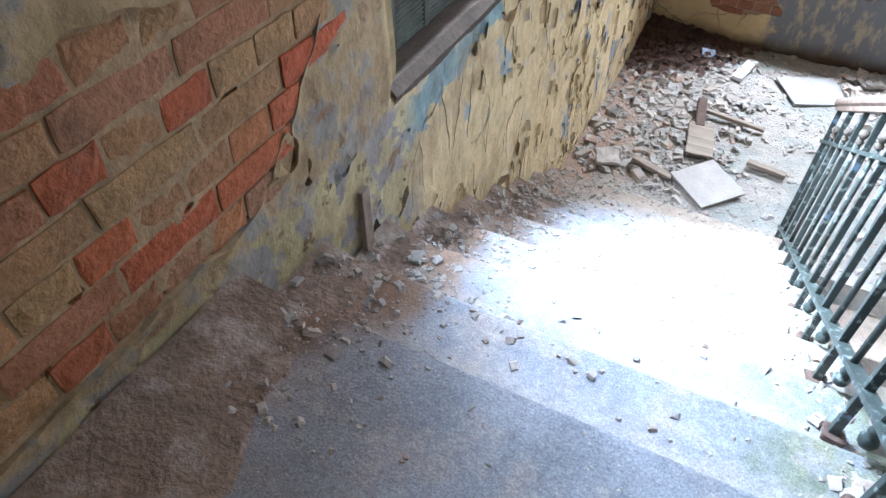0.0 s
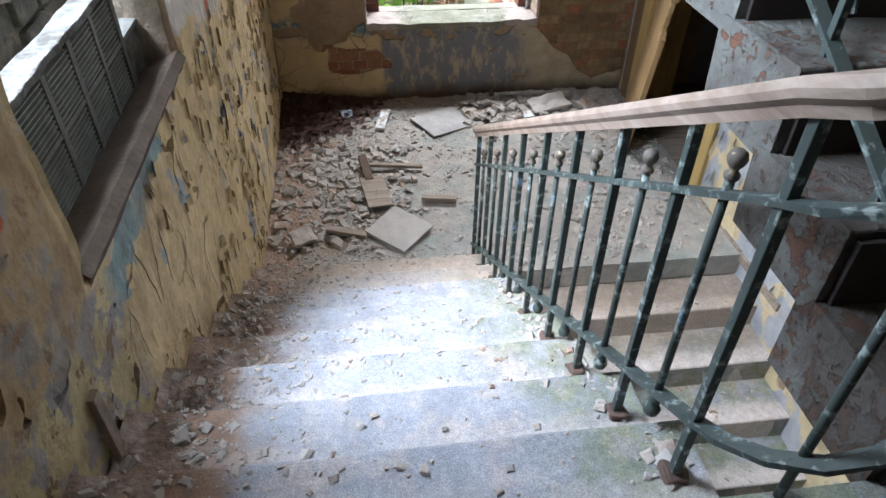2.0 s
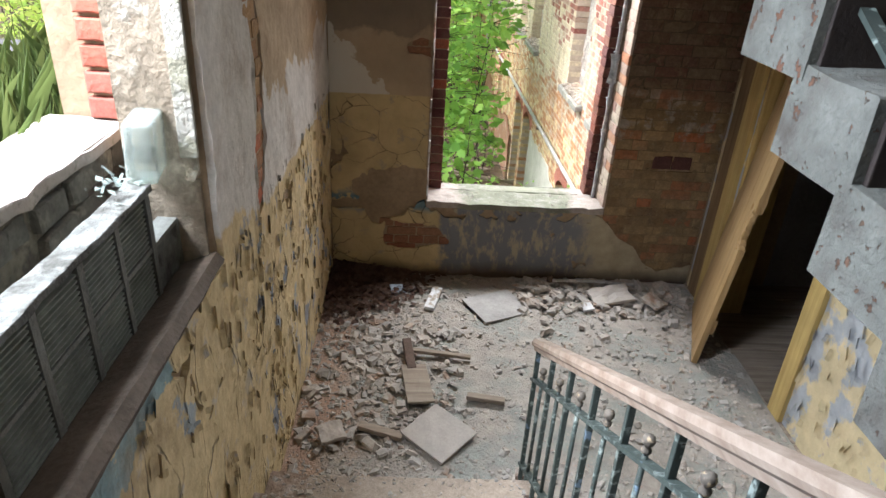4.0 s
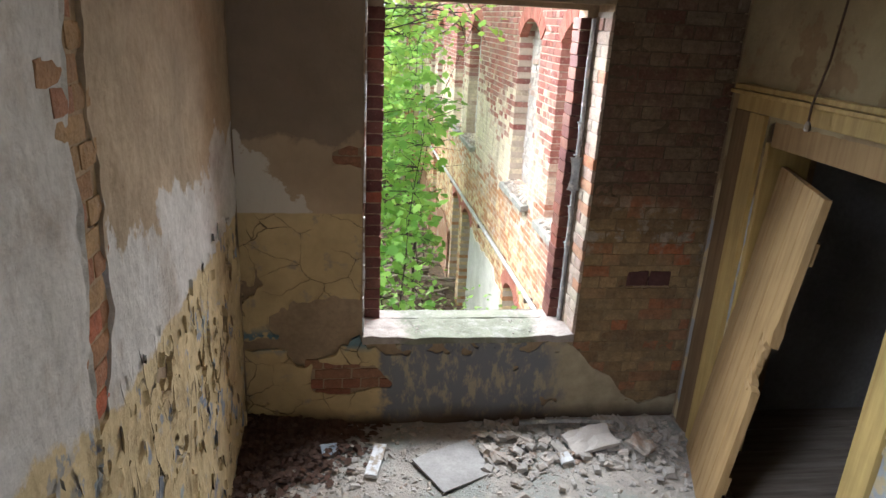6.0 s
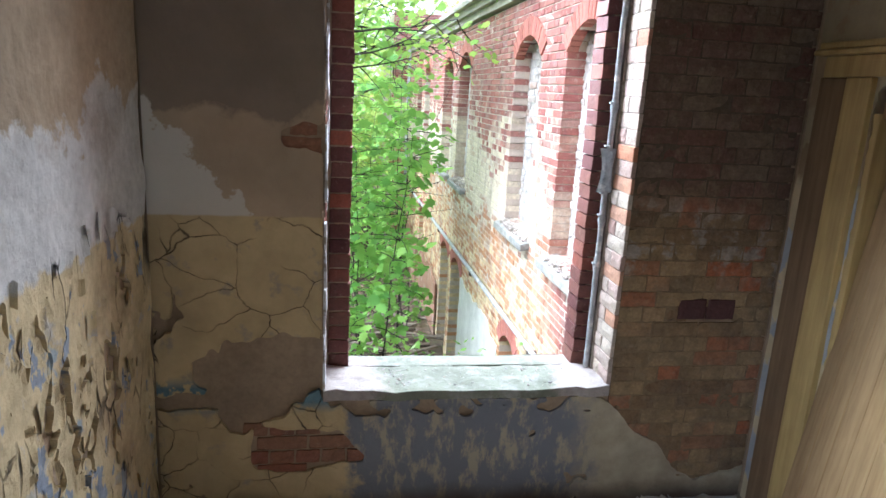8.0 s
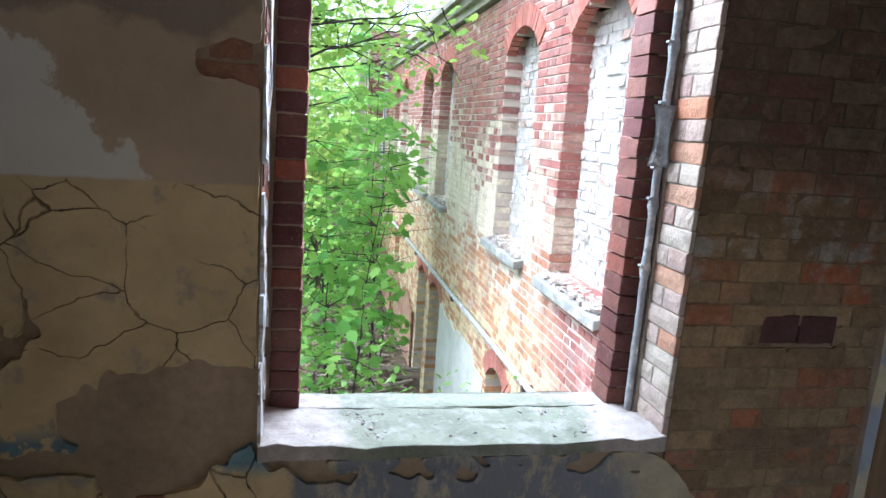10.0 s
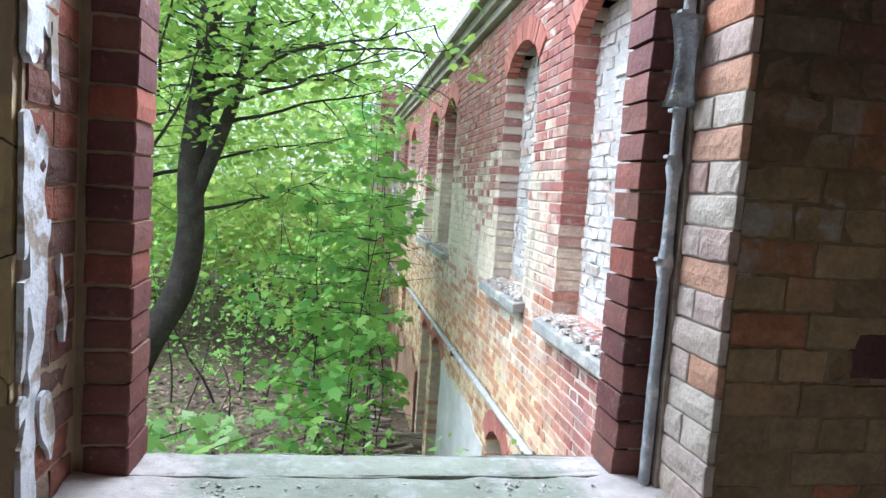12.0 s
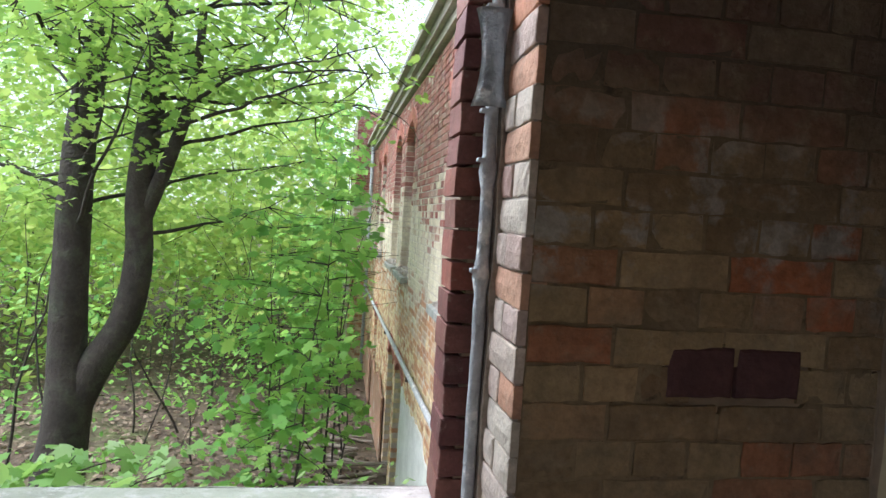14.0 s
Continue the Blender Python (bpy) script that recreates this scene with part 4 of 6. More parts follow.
def dust_heap(i):
    """A bank of brick dust in the corner of tread i."""
    ye, zt = Y0 + i * GO, (8 - i) * RISE
    run = GO if i >= 0 else 1.5
    n, m = (16, 9) if i >= 0 else (24, 30)
    verts, faces = [], []
    for a in range(n + 1):
        for b in range(m + 1):
            u, v = a / n, b / m
            reach = max(0.06, 0.20 + 0.13 * fbm(i * 1.7, v * 2.0, 3.0) + 0.03 * fbm(i * 3.1, v * 9.0, 4.0))
            reach *= 1.0 if i >= 0 else 1.15
            x = XL + 0.006 + reach * u
            h = 0.050 * (1 - u) ** 1.6 * (1 - 0.35 * v) * (1 + 0.4 * fbm(x * 6, v * 4 + i, 8.0)) + 0.010 * fbm(x * 22, v * 7 + i * 3, 2.0) * (1 - u)
            h *= 1.0 if i >= 0 else min(1.0, v * 6)
            verts.append((x, ye - run + 0.004 + v * (run - 0.012), zt + (max(h, 0.001) if a < n else -0.004)))
    for a in range(n):
        for b in range(m):
            q = a * (m + 1) + b
            faces.append((q, q + m + 1, q + m + 2, q + 1))
    ob = tagged(new("brick_dust", mesh_of("brick_dust", verts, faces, M_DUST, True)), "bank of red-brown brick dust on a step beside the wall", "dust", kind="stuff")
    return ob


for i in range(-1, 8):
    dust_heap(i)


# ---- railing ----
def lathe(bm, at, profile, sides=10):
    """Turned shape: profile of (radius, height)."""
    rings = [[bm.verts.new((at[0] + r * math.cos(2 * math.pi * k / sides), at[1] + r * math.sin(2 * math.pi * k / sides), at[2] + h)) for k in range(sides)] for r, h in profile]
    for r0, r1 in zip(rings, rings[1:]):
        for k in range(sides):
            bm.faces.new((r0[k], r0[(k + 1) % sides], r1[(k + 1) % sides], r1[k]))
    bm.faces.new(rings[0][::-1])
    bm.faces.new(rings[-1])


RX = 0.46


def line_up(y):
    return 2.05 - (y - 1.16) * 0.592


def line_low(y):
    return 1.57 - (y - 1.04) * 0.604


def line_hand(y):
    return 2.155 - (y - 1.29) * 0.578


rail = holder("railing", "green flaking iron balustrade with a worn wooden handrail", "railing")


def turn(y_end, zf, dz):
    """The bars sweep round at the stair head to the next flight."""
    pts = [(RX, y, zf(y)) for y in (3.46, 2.9, 2.3, 1.7, 1.3, 1.06)]
    zc = zf(1.06)
    for k in range(1, 9):
        a = k / 8 * math.pi
        pts.append((RX + 0.19 * (1 - math.cos(a)), 1.06 - 0.24 * math.sin(a), zc + 0.10 * math.sin(a / 2) + dz * a / math.pi))
    pts += [(RX + 0.38, 1.06 + d, zc + 0.10 + dz + d * 0.573) for d in (0.3, 0.9, 1.5, 2.2)]
    return pts


bm = bmesh.new()
ribbon(bm, turn(0, line_up, 0.22), 0.036, 0.014)
part("upper_bar", bm, M_IRON, rail)
bm = bmesh.new()
ribbon(bm, turn(0, line_low, 0.22), 0.036, 0.014)
part("lower_bar", bm, M_IRON, rail)
bm = bmesh.new()
hp = turn(0, line_hand, 0.22)
prof = [(-0.022, -0.030), (0.022, -0.030), (0.024, -0.012), (0.034, -0.002), (0.034, 0.012), (0.020, 0.028), (-0.020, 0.028), (-0.034, 0.012), (-0.034, -0.002), (-0.024, -0.012)]
rings = []
for i, p in enumerate(hp):
    d = (Vector(hp[min(i + 1, len(hp) - 1)]) - Vector(hp[max(i - 1, 0)])).normalized()
    a = d.cross(Vector((0, 0, 1))).normalized()
    b = a.cross(d)
    rings.append([bm.verts.new(Vector(p) + a * u + b * v) for u, v in prof])
for r0, r1 in zip(rings, rings[1:]):
    for q in range(len(prof)):
        bm.faces.new((r0[q], r0[(q + 1) % len(prof)], r1[(q + 1) % len(prof)], r1[q]))
bm.faces.new(rings[0][::-1])
bm.faces.new(rings[-1])
jitter(bm, 0.0015, 30)
part("handrail", bm, M_HANDRAIL, rail, "worn grey-brown moulded wooden handrail")

for i in range(9):
    y = 1.035 + i * GO
    zt, zb = line_hand(y) - 0.028, (8 - i) * RISE - 0.004
    bm = bmesh.new()
    box(bm, RX - 0.011, RX + 0.011, y - 0.011, y + 0.011, zb, zt, 0.003)
    jitter(bm, 0.0015, 40)
    p = part("post", bm, M_IRON, rail)
    bm = bmesh.new()
    box(bm, RX - 0.026, RX + 0.026, y - 0.028, y + 0.028, zb - 0.002, zb + 0.020, 0.009)
    bmesh.ops.subdivide_edges(bm, edges=bm.edges[:], cuts=1)
    jitter(bm, 0.012, 30)
    part("foot", bm, M_RUST, p, "rusty lead-set foot")
for i in range(-1, 8):
    y = 1.185 + i * GO
    x = RX
    if i < 0:
        x, y = RX + 0.10, 0.87
    zu, zl = line_up(max(y, 1.06)), line_low(max(y, 1.06))
    bm = bmesh.new()
    tube(bm, [(x, y, zl - 0.02), (x, y, zu + 0.035)], 0.0095, 8)
    b = part("baluster", bm, M_IRON, rail, "", True)
    bm = bmesh.new()
    lathe(bm, (x, y, zu + 0.03), [(0.008, 0), (0.014, 0.005), (0.0145, 0.013), (0.008, 0.021), (0.010, 0.027), (0.0155, 0.034), (0.0185, 0.045), (0.0155, 0.056), (0.007, 0.062)])
    part("knob", bm, M_KNOB, b, "worn round iron knob", True)
    bm = bmesh.new()
    lathe(bm, (x, y, zl - 0.085), [(0.008, 0), (0.018, 0.010), (0.021, 0.024), (0.014, 0.038), (0.010, 0.044), (0.016, 0.052), (0.012, 0.066), (0.009, 0.07)])
    part("drop_finial", bm, M_IRON, b, "", True)
for i in range(5):
    y = 1.25 + i * GO
    z = TOP + (1 + int((y - 0.88) / GO)) * RISE3
    bm = bmesh.new()
    box(bm, 0.83, 0.85, y - 0.01, y + 0.01, z - 0.004, z + 0.95, 0.003)
    part("post", bm, M_IRON, rail)
    for s in (-1, 1):
        bm = bmesh.new()
        ribbon(bm, [(0.835 + 0.018 * s, y - 0.01, z + 0.10 + (0.1 if s < 0 else 0)), (0.835 + 0.018 * s, y + s * 0.26, z + 0.85 + 0.573 * s * 0.26)], 0.006, 0.026)
        part("cross_bar", bm, M_IRON, rail)


# ---- window of the landing ----
win = holder("window_1", "tall empty window opening with a pale stone sill", "window", "structure")
bm = bmesh.new()
box(bm, VX0 + 0.002, VX1 - 0.002, YF - 0.008, 6.01, VZ0, 0.672, 0.006)
bmesh.ops.subdivide_edges(bm, edges=[e for e in bm.edges if e.calc_length() > 0.1], cuts=24, use_grid_fill=True)
for v in bm.verts:
    k = 0.5 + 0.5 * abs(v.co.x - 0.64) / 0.7
    v.co.z += 0.012 * k * fbm(v.co.x * 9, v.co.y * 9, 2.0) + (0.05 * max(0.0, abs(v.co.x - 0.64) - 0.42) * (1 + 0.6 * fbm(v.co.x * 14, v.co.y * 14, 4.0)) if v.co.z > 0.66 else 0.0)
    v.co.y += 0.010 * fbm(v.co.x * 7, v.co.z * 9, 6.0)
part("inner_sill", bm, M_WINSILL, win, "broken mortar-crusted stone sill")
bm = bmesh.new()
box(bm, 0.02, 1.30, 6.014, 6.15, VZ0 - 0.05, 0.676, 0.006)
bmesh.ops.subdivide_edges(bm, edges=[e for e in bm.edges if e.calc_length() > 0.1], cuts=20)
jitter(bm, 0.008, 9)
part("outer_sill", bm, M_WINSILL, win, "mossy outer stone sill")
bm = bmesh.new()
tube(bm, [(1.325 + 0.004 * fbm(i * 0.13, 7.0), 5.955, 0.68 + 0.0414 * i) for i in range(51)], [0.0145 + 0.004 * abs(fbm(i * 0.37, 2.0)) + (0.007 if i in (14, 20, 28, 34) else 0) for i in range(51)], 10)
part("conduit", bm, M_PIPE, win, "limed grey pipe up the reveal", True)
bm = bmesh.new()
box(bm, 1.343, 1.366, 5.93, 6.0, 0.68, 2.76, 0.004)
bmesh.ops.subdivide_edges(bm, edges=[e for e in bm.edges if e.calc_length() > 0.3], cuts=30)
jitter(bm, 0.006, 9)
part("frame_post", bm, M_OLDWOOD, win, "grey weathered strip of window frame")
bm = bmesh.new()
rows = []
for i in range(13):
    t = i / 12
    w = 0.024 + 0.016 * abs(2 * t - 1) ** 2
    z = 1.655 + 0.225 * t
    rows.append([bm.verts.new((1.318 - w * math.cos(a) * 1.2, 5.945 - 0.026 * math.sin(a), z)) for a in (0.0, 0.5, 1.0, 1.57, 2.2, 2.8)])
for a, b in zip(rows, rows[1:]):
    for q in range(5):
        bm.faces.new((a[q], a[q + 1], b[q + 1], b[q]))
bmesh.ops.solidify(bm, geom=bm.faces[:], thickness=0.004)
part("pipe_shield", bm, M_PIPE, win, "flared pale sheet clasping the pipe", True)
for z in (1.27, 1.53, 1.645, 1.885, 2.1):
    bm = bmesh.new()
    box(bm, 1.296, 1.335, 5.94, 5.965, z, z + 0.010, 0.003)
    part("clip", bm, M_PIPE, win)

# ---- ground, roof, wing ----
GZ = -3.0
verts, faces = [], []
n = 64
for i in range(n + 1):
    for j in range(n + 1):
        x = -1.0 + math.copysign(abs(2 * i / n - 1) ** 2.6, 2 * i / n - 1) * 900
        y = 20 + math.copysign(abs(2 * j / n - 1) ** 2.6, 2 * j / n - 1) * 900
        z = GZ + (0.18 * fbm(x * 0.35, y * 0.35) if abs(x) < 60 and abs(y) < 80 else 0)
        verts.append((x, y, z))
for i in range(n):
    for j in range(n):
        a = i * (n + 1) + j
        faces.append((a, a + n + 1, a + n + 2, a + 1))
tagged(new("ground", mesh_of("ground", verts, faces, M_SOIL, True)), "woodland soil with dead leaves and green growth", "ground", kind="structure")

bm = bmesh.new()
box(bm, -14, -1.44, -6, 5.4, 1.7, 1.86)
bmesh.ops.subdivide_edges(bm, edges=bm.edges[:], cuts=12, use_grid_fill=True)
jitter(bm, 0.03, 1.3)
ro = part("flat_roof", bm, M_TAR)
tagged(ro, "low tarred roof outside the broken window", "roof", kind="structure")
bm = bmesh.new()
box(bm, -14, -1.44, -6, 5.4, GZ - 0.3, 1.68)
tagged(part("annexe_walls", bm, M_SCREED), "plain masonry under the low roof", "building", kind="structure")

XW = 2.0
wing = holder("brick_wing", "two-storey red brick wing with arched, walled-up windows", "building")
WIN = [(7.72, 8.78), (9.58, 10.64), (13.42, 14.52), (15.18, 16.30), (18.5, 19.45), (20.1, 21.0)]
LOWER = [(9.62, 10.40), (13.28, 14.30), (14.62, 15.60), (18.6, 19.5)]
WE, WTOP = 24.0, 3.45


def in_opening(y, z, grow=0.0):
    for a, b in WIN:
        c, r = (a + b) / 2, (b - a) / 2 + grow
        if abs(y - c) < r and 0.62 - grow < z < 2.52:
            return True
        if abs(y - c) < r and 2.52 <= z < 2.52 + grow + 0.24 * math.sqrt(max(0, 1 - ((y - c) / r) ** 2)):
            return True
    for a, b in LOWER:
        c, r = (a + b) / 2, (b - a) / 2 + grow
        if abs(y - c) < r and z < -0.95 + grow + 0.2 * math.sqrt(max(0, 1 - ((y - c) / r) ** 2)):
            return True
    return False


bm = bmesh.new()
box(bm, XW + 0.25, XW + 6, 6.17, WE, GZ - 0.3, WTOP - 0.02)
part("wall_core", bm, M_WING_MORTAR, wing)


def wing_cuts(z):
    """The stretches of y that the openings take at height z."""
    out = []
    for rows, low, spring, rise in ((WIN, 0.58, 2.52, 0.24), (LOWER, GZ - 1, -0.95, 0.2)):
        for a, b in rows:
            if low < z < spring:
                out.append((a, b))
            elif spring <= z < spring + rise:
                r = (b - a) / 2 * math.sqrt(1 - ((z - spring) / rise) ** 2)
                out.append(((a + b) / 2 - r, (a + b) / 2 + r))
    return out


def brick_field(name, material, y0, y1, z0, z1, x_face, L, H, joint, test, parent, depth=0.12, header=True, rough=0.004, label="", cuts=None):
    """Real bricks of a far wall in one mesh; each brick is an island."""
    verts, faces = [], []
    rows = int((z1 - z0) / (H + joint))
    for r in range(rows):
        z = z0 + r * (H + joint)
        hl = (L - joint) / 2 if header and r % 2 else L
        y = y0 - (L / 4 if r % 2 else 0) - random.random() * 0.004
        while y < y1:
            yy0, yy1 = max(y, y0), min(y + hl, y1)
            for ca, cb in (cuts(z + H / 2) if cuts else ()):
                if ca <= yy0 and yy1 <= cb:
                    yy1 = yy0
                elif yy0 < ca < yy1:
                    yy1 = ca
                elif yy0 < cb < yy1:
                    yy0 = cb
            if yy1 - yy0 > 0.03 and test((yy0 + yy1) / 2, z + H / 2):
                d = random.uniform(-rough, rough)
                x = x_face + d
                b, c = len(verts), 0.005
                for (xx, s) in ((x + depth, 0), (x + c, 0), (x, c)):
                    e = rough * 1.2 if s else 0.0
                    verts += [(xx + random.uniform(-e, e), q + random.uniform(-e, e), w + random.uniform(-e, e)) for q, w in ((yy0 + s, z + s), (yy1 - s, z + s), (yy1 - s, z + H - s), (yy0 + s, z + H - s))]
                for o in (0, 4):
                    for q in range(4):
                        faces.append((b + o + q, b + o + 4 + q, b + o + 4 + (q + 1) % 4, b + o + (q + 1) % 4))
                faces.append((b + 8, b + 11, b + 10, b + 9))
            y += hl + joint
    ob = new(name, mesh_of(name, verts, faces, material))
    ob.parent = parent
    return tagged(ob, label or "weathered bricks", kind="stuff")


brick_field("bricks", M_WING, 6.17, WE, GZ, WTOP - 0.25, XW, 0.25, 0.066, 0.011, lambda y, z: True, wing, 0.27, cuts=wing_cuts)
brick_field("mortar", M_WING_MORTAR, 6.17, WE, GZ, WTOP - 0.25, XW + 0.006, 0.5, 0.077, 0.0, lambda y, z: True, wing, 0.24, False, 0.0, "pale mortar of the facade", cuts=lambda z: [(a - 0.006, b + 0.006) for a, b in wing_cuts(z)])
for rows, z0, z1, x0 in ((WIN, 0.6, 2.80, XW + 0.190), (LOWER, GZ, -0.72, XW + 0.200)):
    for a, b in rows:
        bm = bmesh.new()
        box(bm, x0, XW + 0.249, a - 0.015, b + 0.015, z0, z1)
        part("infill_mortar", bm, M_INFILL_MORTAR, wing, "grey mortar of the infill")
for (a, b) in WIN:
    brick_field("infill", M_BLOCKED, a - 0.02, b + 0.02, 0.6, 2.82, XW + 0.185, 0.24, 0.070, 0.010, lambda y, z: in_opening(y, z, 0.03), wing, 0.05, True, 0.009, "rough whitewashed infill blocks")
for (a, b) in LOWER:
    brick_field("infill", M_BLOCKED, a - 0.02, b + 0.02, GZ, -0.7, XW + 0.195, 0.24, 0.070, 0.010, lambda y, z: in_opening(y, z, 0.03), wing, 0.04, True, 0.009, "rough whitewashed infill blocks")
for a, b in WIN:
    bm = bmesh.new()
    box(bm, XW - 0.10, XW + 0.20, a - 0.12, b + 0.12, 0.52, 0.60, 0.01)
    for v in bm.verts:
        if v.co.x < XW:
            v.co.z -= 0.05
    jitter(bm, 0.008, 7)
    part("window_sill", bm, M_WINGSILL, wing, "grey slate-edged sill heaped with crumbs")
    bm = bmesh.new()
    crumbs = random.Random(int(a * 10))
    for _ in range(170):
        q, h = crumbs.uniform(a - 0.05, b + 0.05), crumbs.uniform(0.006, 0.020)
        p = XW + crumbs.uniform(-0.06, 0.12)
        zt = 0.60 - max(0.0, (XW - p)) * 0.5
        box(bm, p - h, p + h, q - h * 1.3, q + h * 1.3, zt - 0.01, zt + h * 0.9, 0.0)
    jitter(bm, 0.02, 23)
    tagged(part("sill_rubble", bm, M_STONE, wing, "crumbled mortar lying on the sill"), kind="stuff")


def arch(y0, y1, zs, rise, parent, count=17, deep=0.2):
    c, r = (y0 + y1) / 2, (y1 - y0) / 2
    R = (r * r + rise * rise) / (2 * rise)
    zc = zs + rise - R
    a0 = math.asin(min(1, r / R))
    for k in range(count):
        t0, t1 = -a0 + 2 * a0 * (k + 0.08) / count, -a0 + 2 * a0 * (k + 0.92) / count
        verts = []
        d = random.uniform(0.006, 0.014)
        for x in (XW - d, XW + 0.10):
            for (t, q) in ((t0, R), (t1, R), (t1, R + deep), (t0, R + deep)):
                verts.append((x, c + q * math.sin(t), zc + q * math.cos(t)))
        ob = new("arch_brick", mesh_of("arch_brick", verts, [(0, 1, 2, 3), (0, 4, 5, 1), (1, 5, 6, 2), (2, 6, 7, 3), (3, 7, 4, 0)], M_ARCH))
        ob.parent = parent


for a, b in WIN:
    arch(a, b, 2.52, 0.24, wing)
for a, b in LOWER:
    arch(a, b, -0.95, 0.2, wing)
for z0, z1, d in ((WTOP - 0.26, WTOP - 0.16, 0.06), (WTOP - 0.16, WTOP - 0.05, 0.12), (WTOP - 0.05, WTOP + 0.03, 0.20)):
    bm = bmesh.new()
    box(bm, XW - d, XW + 0.3, 6.17, WE, z0, z1, 0.006)
    part("cornice", bm, M_SCREED, wing, "grey stepped cornice")
def keep_low(y, z):
    return not in_opening(y, z, 0.02) and z < -0.95 + 0.18 * fbm(y * 1.5, z * 1.5, 3.0) and fbm(y * 1.2, z * 1.2, 13.0) > -0.75


sheet("plaster", lambda u, v, h: (XW - h, u, v), 10.5, 13.4, GZ, -0.7, 0.05, keep_low, 0.014, 0.006, simple("pale_grey_render", (0.58, 0.57, 0.54), 0.3, 3, 0.95, 25, 0.006), wing, "pale grey render on the lower wall")
sheet("plinth_render", lambda u, v, h: (XW - 0.03 - h, u, v), 15.75, 22.6, GZ, -1.45, 0.05, lambda y, z: not in_opening(y, z, 0.02) and z < -1.75 + 0.22 * fbm(y * 1.3, z * 1.3, 23.0), 0.03, 0.012, simple("red_brown_render", (0.34, 0.20, 0.135), 0.5, 3, 0.95, 25, 0.01, 0.0, (0.42, 0.34, 0.27), (0.55, 0.65), 2.5), wing, "crumbling red-brown render at the foot of the wall")
bm = bmesh.new()
ys = [6.3, 8.0, 10.0, 12.5, 15, 18, 21, 23.9]
tube(bm, [(XW - 0.06, y, -0.40 - 0.018 * (y - 6)) for y in ys], 0.03, 10)
part("drain_pipe", bm, M_PIPE, wing, "grey pipe running along the facade", True)
bm = bmesh.new()
tube(bm, [(XW - 0.08, 22.9, GZ), (XW - 0.08, 22.9, WTOP - 0.2)], 0.05, 10)
part("down_pipe", bm, M_PIPE, wing, "", True)
for y in (8.9, 12.1, 15.5, 18.8):
    bm = bmesh.new()
    box(bm, XW - 0.1, XW + 0.02, y - 0.02, y + 0.02, -0.46 - 0.018 * (y - 6), -0.40 - 0.018 * (y - 6), 0.004)
    part("pipe_bracket", bm, M_RUST, wing)
end = holder("end_pavilion", "red brick end block of the wing behind foliage", "building")
bm = bmesh.new()
box(bm, 1.5, 8, WE + 0.02, WE + 6, GZ - 0.3, 4.4)
part("wall_core", bm, M_WING_MORTAR, end)
eb = brick_field("bricks", M_WING, 1.5, 3.6, GZ, 4.4, 0, 0.25, 0.066, 0.011, lambda y, z: True, end, 0.05)
eb.data.transform(Matrix(((0, 1, 0, 0), (1, 0, 0, WE - 0.03), (0, 0, 1, 0), (0, 0, 0, 1))))


# ---- glass-block window beside the stairs ----
gw = holder("window_2", "broken window walled up with ribbed glass blocks", "window", "structure")


def glass_block_data():
    """A hollow-looking block, 19 cm square and 8 cm thick, with ribs across its face."""
    bm = bmesh.new()
    box(bm, -0.04, 0.012, -0.100, 0.100, -0.086, 0.086, 0.006)
    k = 10
    rows = []
    for i in range(k):
        z = -0.078 + 0.156 * i / k
        for x, dz in ((0.010, 0.0), (0.030, 0.003), (0.031, 0.0085), (0.010, 0.0125)):
            rows.append([bm.verts.new((x, yy, z + dz)) for yy in (-0.088, -0.02, 0.045, 0.088)])
    for r0, r1 in zip(rows, rows[1:]):
        for q in range(3):
            bm.faces.new((r0[q], r0[q + 1], r1[q + 1], r1[q]))
    me = bpy.data.meshes.new("glass_block")
    bm.to_mesh(me)
    bm.free()
    me.materials.append(M_GLASS)
    return me


GB = glass_block_data()
for r in range(2):
    for c in range(6):
        if c == 5:
            continue
        ob = new("glass_block", GB)
        ob.parent = gw
        ob.matrix_local = pose(-1.02 + random.uniform(-0.002, 0.002), 1.682 + c * 0.2145, 1.695 + r * 0.180, 0, 0, random.uniform(-0.6, 0.6))
bm = bmesh.new()
for z in (1.602, 1.785):
    box(bm, -1.055, -0.990, WY0 + 0.003, WY1 - 0.003, z - 0.006, z + 0.008)
for c in range(7):
    y = 1.575 + c * 0.2145
    box(bm, -1.05, -0.986, max(WY0 + 0.003, y - 0.013), min(y + 0.013, WY1 - 0.003), 1.606, 1.962 if c < 6 else 1.79)
jitter(bm, 0.004, 30)
part("mortar_joints", bm, simple("silvery_cement", (0.15, 0.155, 0.145), 0.5, 12, 0.6, 60, 0.006), gw, "silver-grey cement joints")
bm = bmesh.new()
box(bm, -1.062, -0.982, WY0 + 0.003, 2.70, 1.960, 1.985, 0.006)
bmesh.ops.subdivide_edges(bm, edges=[e for e in bm.edges if e.calc_length() > 0.3], cuts=30)
for v in bm.verts:
    v.co += 0.007 * Vector(noise.noise_vector(v.co * 13))
part("cement_capping", bm, M_CAPPING, gw, "pale broken cement capping")
bm = bmesh.new()
box(bm, -1.05, -0.992, 2.665, 2.868, 1.612, 1.782, 0.006)
bmesh.ops.subdivide_edges(bm, edges=bm.edges[:], cuts=3, use_grid_fill=True)
jitter(bm, 0.007, 16)
part("cement_patch", bm, M_CAPPING, gw, "rough grey cement patch")
bm = bmesh.new()
box(bm, -0.045, 0.045, -0.095, 0.095, -0.095, 0.095, 0.014)
loose = part("glass_block", bm, M_CLEAR, None, "", True)
loose.matrix_world = pose(-1.02, 2.775, 2.078, 0, 3, 10)
tagged(loose, "loose clear glass block standing on the broken block wall", "glass block")
